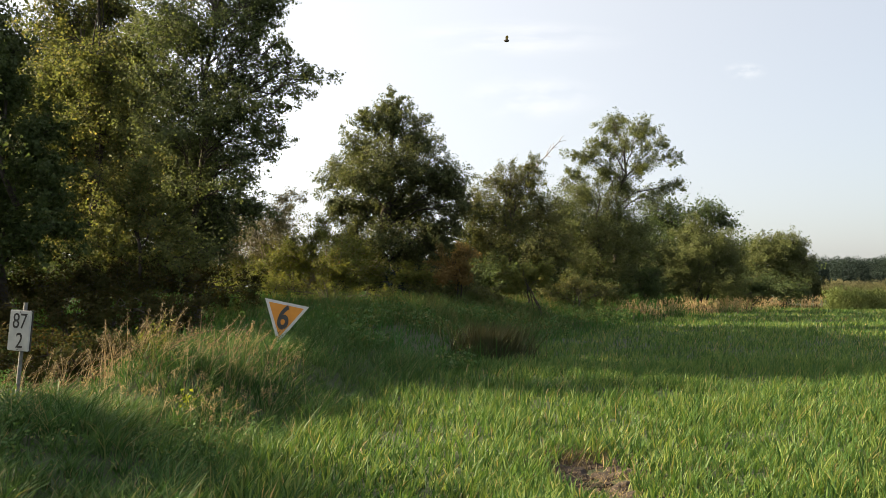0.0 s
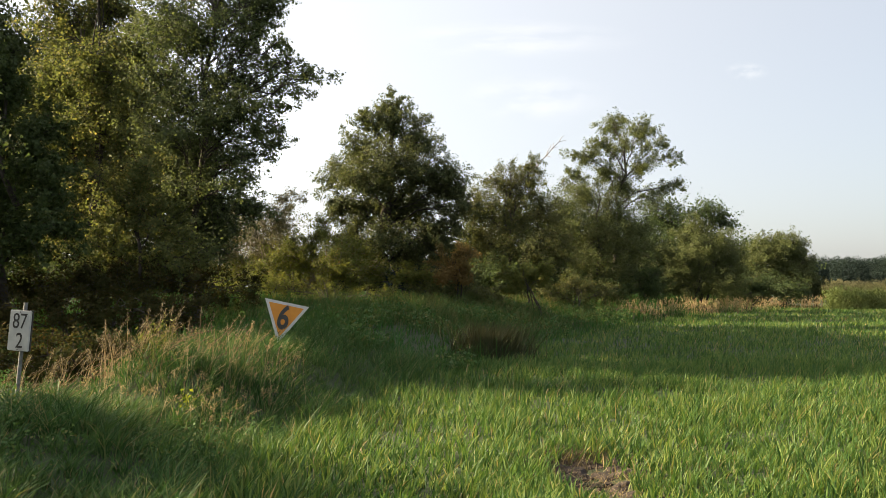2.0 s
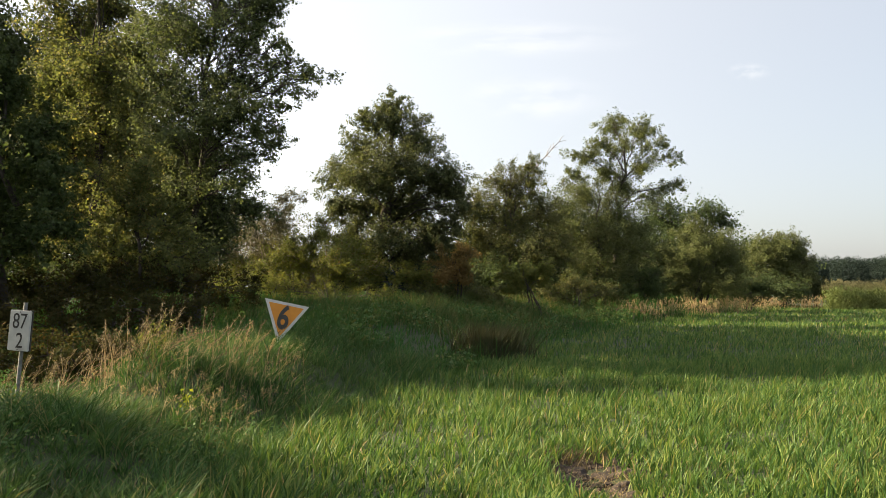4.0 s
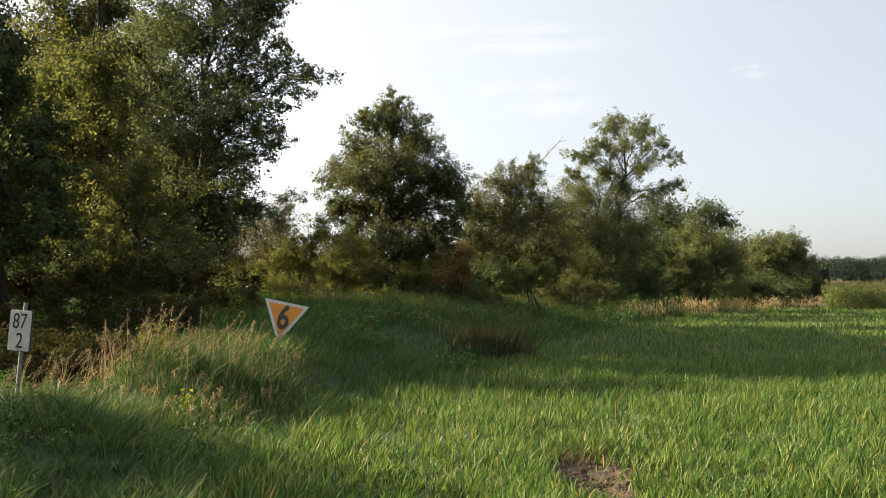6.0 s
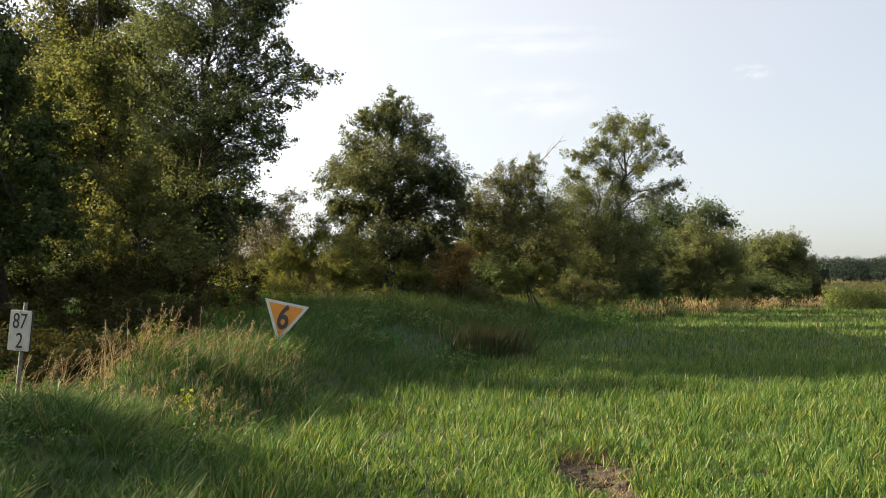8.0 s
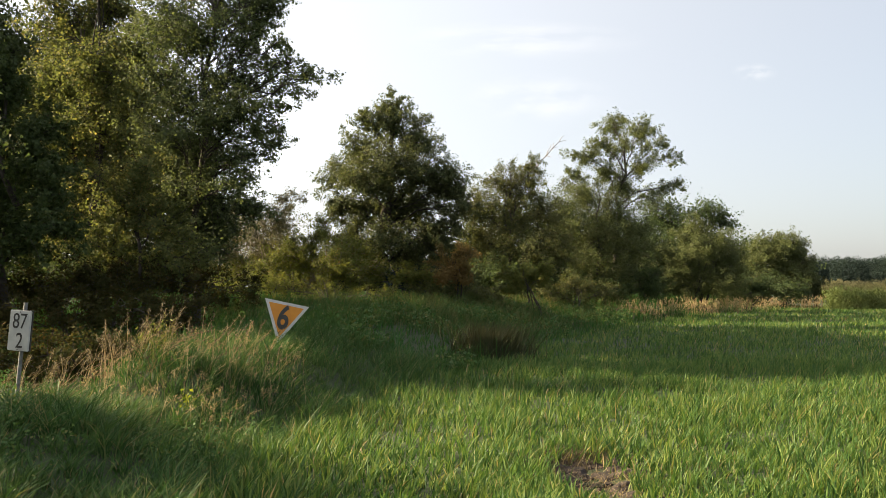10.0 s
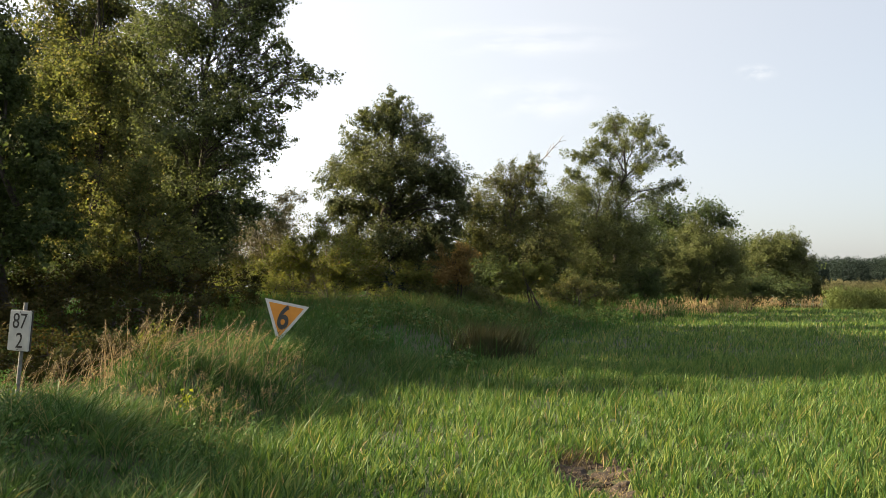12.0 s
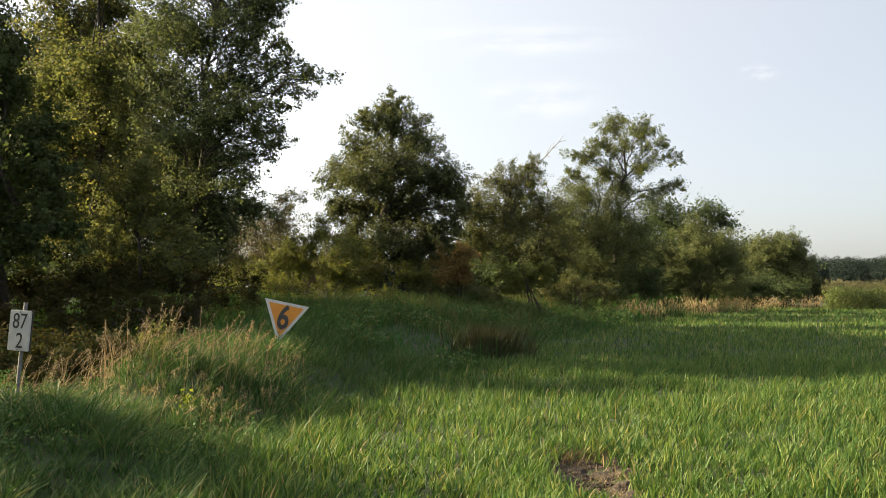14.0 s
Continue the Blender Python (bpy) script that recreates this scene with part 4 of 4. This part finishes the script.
# ---- dry stalks, reeds and weeds ----
def stalk_parts(h, bow, rng, head=0.16):
    """The stem of one tall grass and the places of the husks of its nodding head."""
    t = np.linspace(0, 1, 9)
    p = np.stack([bow * t ** 2.6, 0.15 * bow * t ** 2, h * (t - 0.18 * abs(bow) / max(h, 0.1) * t ** 4)], 1)
    n = 46
    u = 1 - head / h * rng.random(n) ** 0.8
    C = np.stack([np.interp(u * 8, np.arange(9), p[:, k]) for k in range(3)], 1)
    C += rng.normal(0, 1, (n, 3)) * [0.012, 0.012, 0.01]
    return p, C


def grass_stalk(x, y, h, bow, seed, label, head=0.16, mat=None):
    rng = np.random.default_rng(seed)
    root = new("grass_stalk")
    tagged(root, label, "grass stalk", "tall stalks on the bank")
    root.location = (x, y, float(height(x, y)) - 0.02)
    p, C = stalk_parts(h, bow, rng, head)
    t = Tubes()
    t.add(p, np.linspace(0.004, 0.0022, 9), 5)
    put("stem", t.mesh("stem", M_STRAW), root)
    put("seed_head", leaves("seed_head", C, 0.035, 0.012, mat or M_SEED, rng, 0.2, -1.0), root)
    return root


STALKS = [grass_stalk(-4.98, 9.0, 0.72, 0.16, 201, "arching dry grass stalk with drooping brown head"),
          grass_stalk(-3.52, 9.5, 0.78, 0.20, 202, "bent dry grass stalk with pale nodding head", 0.2),
          grass_stalk(-3.12, 9.5, 0.80, 0.03, 203, "straight thin dry grass stalk", 0.26),
          grass_stalk(-2.98, 9.6, 0.66, 0.24, 204, "arching grass stalk with thick rusty seed head", 0.22),
          grass_stalk(-2.62, 9.8, 0.78, 0.10, 205, "slender pale grass stalk with narrow head", 0.25, M_STRAW),
          grass_stalk(-2.40, 10.0, 0.66, 0.16, 206, "slender leaning grass stalk with narrow head", 0.2, M_STRAW),
          grass_stalk(-3.86, 9.3, 0.60, 0.14, 207, "short dry grass stalk with dark head", 0.14),
          grass_stalk(-4.62, 9.1, 0.66, -0.12, 208, "dry grass stalk leaning against its neighbours", 0.18)]


def dry_stalks(name, label, n, places, tall, bow, seed, thin=0.003, husk=(0.03, 0.011), count=26, mat=None):
    rng = np.random.default_rng(seed)
    stems, husks = Tubes(), []
    x, y = places(rng, n)
    for xx, yy in zip(x, y):
        h = tall * rng.uniform(0.5, 1.15)
        p, C = stalk_parts(h, rng.uniform(-0.1, 0.45) * bow, rng, 0.2 * tall)
        a = rng.normal(0, 0.5)
        R = np.array([[math.cos(a), -math.sin(a), 0], [math.sin(a), math.cos(a), 0], [0, 0, 1]])
        o = np.array([xx, yy, float(height(xx, yy)) - 0.02])
        stems.add(p[::2] @ R.T + o, np.linspace(thin, thin * 0.5, 5), 3)
        husks.append(C[:count] @ R.T + o)
    root = new(name)
    tagged(root, label, "dry grass", kind="stuff")
    put("stems", stems.mesh("stems", M_STRAW), root)
    put("husks", leaves("husks", np.concatenate(husks), *husk, mat or M_SEED, rng, 0.2, -1.0), root)


dry_stalks("dry_stalks", "brown nodding seed heads of tall dry grass on the bank crest", 130,
           lambda r, n: (lambda d, t: (-5.1 + 2.7 * t + r.normal(0, 0.25, n), 8.7 + 1.1 * t + d))(r.normal(0, 0.3, n), r.random(n)), 0.72, 0.8, 301)
dry_stalks("dry_stalks", "dark brown withered stalks beside the kilometre board", 75,
           lambda r, n: (r.uniform(-5.4, -3.3, n), r.uniform(8.5, 9.3, n)), 0.70, 1.5, 305, 0.004, (0.032, 0.012), 26)
dry_stalks("dry_stalks", "straw-coloured fine grass heads over the bank", 300,
           lambda r, n: (r.uniform(-4.2, -2.0, n), r.uniform(7.3, 11.0, n)), 0.44, 0.5, 302, 0.002, (0.022, 0.007), 20, M_STRAW)
dry_stalks("dry_stalks", "brown broken stalks beside the kilometre board", 60,
           lambda r, n: (r.uniform(-5.6, -4.3, n), r.uniform(7.6, 8.6, n)), 0.42, 0.6, 303)
dry_stalks("dry_reeds", "pale tan reed grass along the foot of the bushes", 1050,
           lambda r, n: (lambda y: (foot_x(y) + 0.5 - 2.6 * r.random(n) ** 1.5, y))(38 + 28 * r.random(n) ** 0.7), 1.05, 0.5, 304, 0.005, (0.08, 0.022), 20, M_STRAW)
dry_stalks("dry_reeds", "pale tan reed grass beside the maize", 260,
           lambda r, n: (lambda y: (y * (0.455 + 0.06 * r.random(n)), y))(r.uniform(63, 70, n)), 1.2, 0.5, 306, 0.006, (0.09, 0.026), 22, M_STRAW)


def tuft(name, label, category, x, y, n, tall, wide, spread_m, lean, mat, seed):
    rng = np.random.default_rng(seed)
    px, py = x + rng.normal(0, spread_m, n), y + rng.normal(0, spread_m, n)
    me = blades(name, px, py, tall * rng.uniform(0.5, 1.15, n), wide * rng.uniform(0.7, 1.3, n), lean, mat, rng)
    return tagged(put(name, me), label, category, kind="stuff")


tuft("reed_tuft", "bright green broad-leaved reed tuft", "grass", -2.32, 6.3, 60, 0.34, 0.014, 0.07, 0.5, M_GRASS, 401)
tuft("reed_tuft", "bright green reed shoots at the foot of the bank", "grass", -1.75, 7.0, 60, 0.30, 0.012, 0.12, 0.5, M_GRASS, 402)
tuft("dead_grass", "dry trampled straw round the bare earth", "grass", 1.28, 6.4, 900, 0.10, 0.006, 0.30, 1.6, M_STRAW, 404)
tuft("dead_grass", "brown withered grass tuft behind the bare earth", "grass", 1.30, 7.2, 260, 0.17, 0.010, 0.14, 0.7, M_SEED, 406)
tuft("dead_grass", "brown withered grass tuft behind the bare earth", "grass", 0.78, 6.9, 160, 0.13, 0.010, 0.12, 0.8, M_SEED, 407)
tuft("grass_tuft", "rank grass tuft in front of the speed board", "grass", -2.62, 11.4, 260, 0.42, 0.009, 0.22, 0.5, M_BANK, 405)
tuft("sedge_clump", "dark brown sedge clump in the shaded grass", "grass", 1.12, 17.2, 1700, 0.95, 0.016, 0.36, 0.5, M_SEDGE, 403)


def weed(name, label, x, y, h, n, leaf, mat, seed, stems=4, wide=0.12):
    rng = np.random.default_rng(seed)
    root = new(name)
    tagged(root, label, "weed")
    root.location = (x, y, float(height(x, y)) - 0.02)
    C = []
    for s in range(stems):
        t = Tubes()
        p = bend((rng.normal(0, 0.03), rng.normal(0, 0.03), 0), (rng.normal(0, wide), rng.normal(0, wide), h * rng.uniform(0.6, 1.0)), 0.1, rng, 6, 0.03)
        t.add(p, np.linspace(0.005, 0.002, 6), 5)
        put("stem", t.mesh("stem", mat), root)
        u = 5 * rng.random(n // stems) ** 0.6
        C.append(np.stack([np.interp(u, np.arange(6), p[:, k]) for k in range(3)], 1) + rng.normal(0, 0.035, (n // stems, 3)))
    put("foliage", leaves("foliage", np.concatenate(C), *leaf, mat, rng, 0.8), root)


weed("goldenrod", "yellow-green goldenrod among the dry grass", -3.52, 9.2, 0.62, 260, (0.06, 0.016), M_SCRUB, 411, 6, 0.10)
weed("goldenrod", "yellow-green goldenrod among the dry grass", -3.75, 9.3, 0.52, 160, (0.06, 0.016), M_SCRUB, 412, 4, 0.08)
weed("bramble_sprig", "bright yellow-green bramble sprig low on the bank", -2.78, 8.2, 0.34, 60, (0.045, 0.03), M_LIME, 413, 5, 0.10)
# Thin stem with dark leaves, added for a dark gap in the grass.
weed("gap_stem", "thin dark stem standing for a dark gap in the meadow grass", 4.92, 9.5, 0.46, 60, (0.06, 0.016), M_NETTLE, 415, 4, 0.03)


def nettles():
    """Broad-leaved weeds crowded along the foot of the bank."""
    rng = np.random.default_rng(65)
    n = 3400
    y = 14 + 34 * rng.random(n) ** 1.1
    x = foot_x(y) + 0.4 - 8.0 * rng.random(n) ** 1.2
    keep = (lattice(x, y, 1.7, 66) > 0.62) & (np.hypot(x - 1.12, y - 16.6) > 1.3)
    x, y = x[keep], y[keep]
    C = []
    for xx, yy in zip(x, y):
        h = rng.uniform(0.3, 0.6) + 0.25 * min(1.0, max(0.0, (yy - 20) / 8))
        m = 10
        C.append(np.stack([xx + rng.normal(0, 0.09, m), yy + rng.normal(0, 0.09, m), float(height(xx, yy)) + h * rng.random(m) ** 0.6], 1))
    me = leaves("nettles", np.concatenate(C), 0.11, 0.05, M_NETTLE, rng, 1.0)
    tagged(put("nettles", me), "dark green nettles and weeds along the bank", "weeds", kind="stuff")


nettles()


def bank_herbs():
    """Low leafy herbs at the near foot of the bank."""
    rng = np.random.default_rng(67)
    n = 1500
    x, y = rng.uniform(-4.8, -1.0, n), rng.uniform(4.8, 8.8, n)
    keep = (bank(x, y) > 0.0) & (lattice(x, y, 0.6, 68) > 0.42)
    C = []
    for xx, yy in zip(x[keep], y[keep]):
        h = rng.uniform(0.1, 0.34)
        C.append(np.stack([xx + rng.normal(0, 0.05, 8), yy + rng.normal(0, 0.05, 8), float(height(xx, yy)) + h * rng.random(8) ** 0.6], 1))
    me = leaves("bank_herbs", np.concatenate(C), 0.034, 0.02, M_NETTLE, rng, 1.0)
    tagged(put("bank_herbs", me), "low dark leafy herbs at the foot of the bank", "weeds", kind="stuff")


bank_herbs()


def bare_soil():
    """A trampled patch of dry earth with crumbled clods."""
    rng = np.random.default_rng(61)
    bm = bmesh.new()
    bmesh.ops.create_grid(bm, x_segments=56, y_segments=70, size=1.0)
    for v in bm.verts:
        x, y = 1.28 + v.co.x * 0.55, 6.35 + v.co.y * 1.3
        r = v.co.length
        bump_ = noise.noise((x * 7, y * 7, 0)) * 0.04 + noise.noise((x * 25, y * 25, 3)) * 0.014
        v.co = (x, y, float(height(x, y)) + 0.012 - 0.05 * max(0, r - 0.8) + bump_)
    me = part("soil_patch", bm, M_SOIL, None)
    tagged(me, "bare patch of dry crumbly brown earth", "soil", kind="structure")
    for k in range(60):
        b = bmesh.new()
        bmesh.ops.create_icosphere(b, subdivisions=2, radius=rng.uniform(0.012, 0.045))
        s = rng.uniform(0, 50)
        for v in b.verts:
            v.co *= 1 + 0.35 * noise.noise(v.co * 40 + Vector((s, s, 0)))
            v.co.z *= 0.6
        x, y = 1.28 + rng.normal(0, 0.15), 6.3 + rng.normal(0, 0.35)
        for v in b.verts:
            v.co += Vector((x, y, float(height(x, y)) + 0.015))
        c = part("clod", b, M_SOIL, me)


bare_soil()


# ---- maize ----
def maize(name, seed):
    rng = np.random.default_rng(seed)
    root = new(name)
    tagged(root, "ripening maize plant with drooping leaves and tan tassel", "maize", "maize plants at the field's edge")
    H = 2.15
    t = Tubes()
    t.add([(0, 0, -0.1), (0.01, 0, H * 0.5), (0, 0.01, H)], [0.016, 0.013, 0.007], 6)
    put("stalk", t.mesh("stalk", M_MAIZE), root)
    for k in range(10):
        z0, a = 0.25 + 0.17 * k + rng.uniform(-0.09, 0.09), k * 2.7 + rng.uniform(-0.5, 0.5)
        L = rng.uniform(0.55, 0.8)
        d = np.array([math.cos(a), math.sin(a), 0])
        s = np.array([-math.sin(a), math.cos(a), 0])
        V = []
        for u in np.linspace(0, 1, 6):
            c = d * L * u * 0.8 + np.array([0, 0, z0 + L * (0.75 * u - 0.95 * u * u)])
            w = 0.042 * math.sin(math.pi * min(1, 0.25 + 0.75 * u)) + 0.004
            V += [c - s * w, c + s * w]
        F = [[2 * q, 2 * q + 1, 2 * q + 3, 2 * q + 2] for q in range(5)]
        put("leaf", mesh_from("leaf", np.array(V), [np.array(F)], M_MAIZE), root)
    C = np.array([0, 0, H]) + rng.normal(0, 1, (60, 3)) * [0.07, 0.07, 0.10] + [0, 0, 0.08]
    put("tassel", leaves("tassel", C, 0.13, 0.03, M_GREY, rng, 0.0, -2.0), root)
    return root


def maize_field():
    rng = np.random.default_rng(81)
    kinds = [maize("maize_plant", 500 + k) for k in range(7)]
    k = 0
    for row in range(4):
        for i in range(50):
            x = 32.2 + 0.08 * row + 0.21 * i + rng.normal(0, 0.04)
            y = 61.5 + 0.55 * row + 0.18 * (x - 31.6) * 0.5 + rng.normal(0, 0.05)
            m = Matrix.Translation((x, y, float(height(x, y)))) @ Matrix.Rotation(rng.uniform(0, 6.28), 4, "Z") @ Matrix.Scale(rng.uniform(0.85, 1.08), 4)
            if k < 7:
                kinds[k].matrix_basis = m
            else:
                copy_thing(kinds[int(rng.integers(7))], m)
            k += 1
    n = 30000
    x, y = rng.uniform(31.8, 60, n), rng.uniform(63.6, 88, n)
    keep = x > 0.53 * y - 0.8
    x, y = x[keep], y[keep]
    z = rng.uniform(0.1, 2.1, len(x))
    me = leaves("maize_crop", np.stack([x, y, z], 1), 0.5, 0.08, M_MAIZE, rng, 0.4, 1.0, simple=True)
    tagged(put("maize_crop", me), "dense maize crop behind the field's edge", "maize", kind="stuff")


maize_field()


# ---- thin clouds ----
def cloud_material():
    m, n, l, b = nodes_of("thin_cloud")
    tc = n.new("ShaderNodeTexCoord")
    ln = n.new("ShaderNodeVectorMath")
    ln.operation = "LENGTH"
    l.new(tc.outputs["Object"], ln.inputs[0])
    fade = n.new("ShaderNodeMapRange")
    fade.interpolation_type = "SMOOTHSTEP"
    fade.inputs[1].default_value, fade.inputs[2].default_value = 1.0, 0.05
    l.new(ln.outputs["Value"], fade.inputs[0])
    t = noise_tex(n, l, 1.6, 7)
    nr = n.new("ShaderNodeMapRange")
    nr.inputs[1].default_value, nr.inputs[2].default_value, nr.inputs[4].default_value = 0.40, 0.8, 0.3
    l.new(t.outputs[0], nr.inputs[0])
    mu = n.new("ShaderNodeMath")
    mu.operation = "MULTIPLY"
    l.new(fade.outputs[0], mu.inputs[0])
    l.new(nr.outputs[0], mu.inputs[1])
    glow = n.new("ShaderNodeEmission")
    glow.inputs["Color"].default_value = (0.40, 0.39, 0.385, 1)
    clear = n.new("ShaderNodeBsdfTransparent")
    ms = n.new("ShaderNodeMixShader")
    l.new(mu.outputs[0], ms.inputs[0])
    l.new(clear.outputs[0], ms.inputs[1])
    l.new(glow.outputs[0], ms.inputs[2])
    l.new(ms.outputs[0], n["Material Output"].inputs["Surface"])
    return m


M_CLOUD = cloud_material()


def cloud(x, y, z, rx, rz, label, turn=0):
    bm = bmesh.new()
    bmesh.ops.create_circle(bm, cap_ends=True, segments=40, radius=1.0)
    bmesh.ops.poke(bm, faces=bm.faces[:])
    for v in bm.verts:
        v.co.z = 0.25 * (1 - v.co.length)
    ob = part("cloud", bm, M_CLOUD, None)
    tagged(ob, label, "cloud")
    ob.visible_shadow = False
    ob.matrix_basis = pose(x, y, z, 90, 0, turn) @ Matrix.Diagonal((rx, rz, 100, 1))
    return ob


CLOUDS = [cloud(1243, 3000, 906, 110, 48, "small thin wisp of cloud"),
          cloud(380, 3100, 820, 380, 130, "faint veil of high cloud"),
          cloud(300, 3200, 1110, 620, 110, "long faint streak of high cloud")]


# ---- insect ----
def insect():
    root = new("flying_insect")
    tagged(root, "small dark flying insect with blurred wings", "insect")
    bm = bmesh.new()
    bmesh.ops.create_icosphere(bm, subdivisions=2, radius=0.0027)
    for v in bm.verts:
        v.co.x *= 2.0 - 0.5 * (v.co.x > 0)
        v.co.z *= 0.9 + 60 * v.co.x
    part("body", bm, M_BUG, root)
    for s in (-1, 1):
        b = bmesh.new()
        bmesh.ops.create_uvsphere(b, u_segments=8, v_segments=6, radius=0.0045)
        for v in b.verts:
            v.co = Vector((v.co.x * 0.6, s * (v.co.y + 0.0045), v.co.z * 0.06 + 0.002 + 0.5 * (v.co.y + 0.0045)))
        part("wing", b, M_WING, root)
    return root


BUG = insect()


# ---- what moves ----
def motions():
    # the insect zigzags off over the meadow and settles out of the way
    path = [(0, 0.11, 1.25, 2.031), (0.1, 0.04, 1.25, 2.061), (0.2, 0.149, 1.25, 1.952), (0.3, 0.199, 1.25, 1.844),
            (0.4, 0.254, 1.25, 2.016), (0.5, 0.265, 1.25, 2.103), (0.6, 0.383, 1.25, 2.048), (0.7, 0.484, 1.25, 1.949),
            (0.8, 0.576, 1.25, 2.014), (0.9, 0.643, 1.25, 2.143), (1.0, 0.762, 1.25, 2.193), (1.2, 0.898, 1.25, 2.163),
            (1.6, 1.189, 1.25, 2.103),
            (3, 3.2, 2.2, 1.9), (14, 6.5, 2.4, 0.3)]
    walk(BUG, [(t, pose(x, y, z, 0, 0, 20 * math.sin(9 * t))) for t, x, y, z in path])
    # tall stalks nod in the light wind
    for k, ob in enumerate(STALKS):
        o = ob.location.copy()
        a = 1.4 + 0.5 * (k % 3)
        walk(ob, [(0.5 * i, pose(o.x, o.y, o.z, 0.5 * math.sin(1.1 * i + k), a * math.sin(0.55 * i + 1.7 * k) + 0.6 * math.sin(1.45 * i + k), 0)) for i in range(29)])
    # clouds drift slowly
    for ob, way in zip(CLOUDS, (58, 45, 45)):
        o, turn = ob.location.copy(), ob.rotation_euler.copy()
        a = Matrix.LocRotScale(o, turn, None)
        walk(ob, [(0, a), (14, Matrix.Translation((way, 0, -6)) @ a)])


motions()
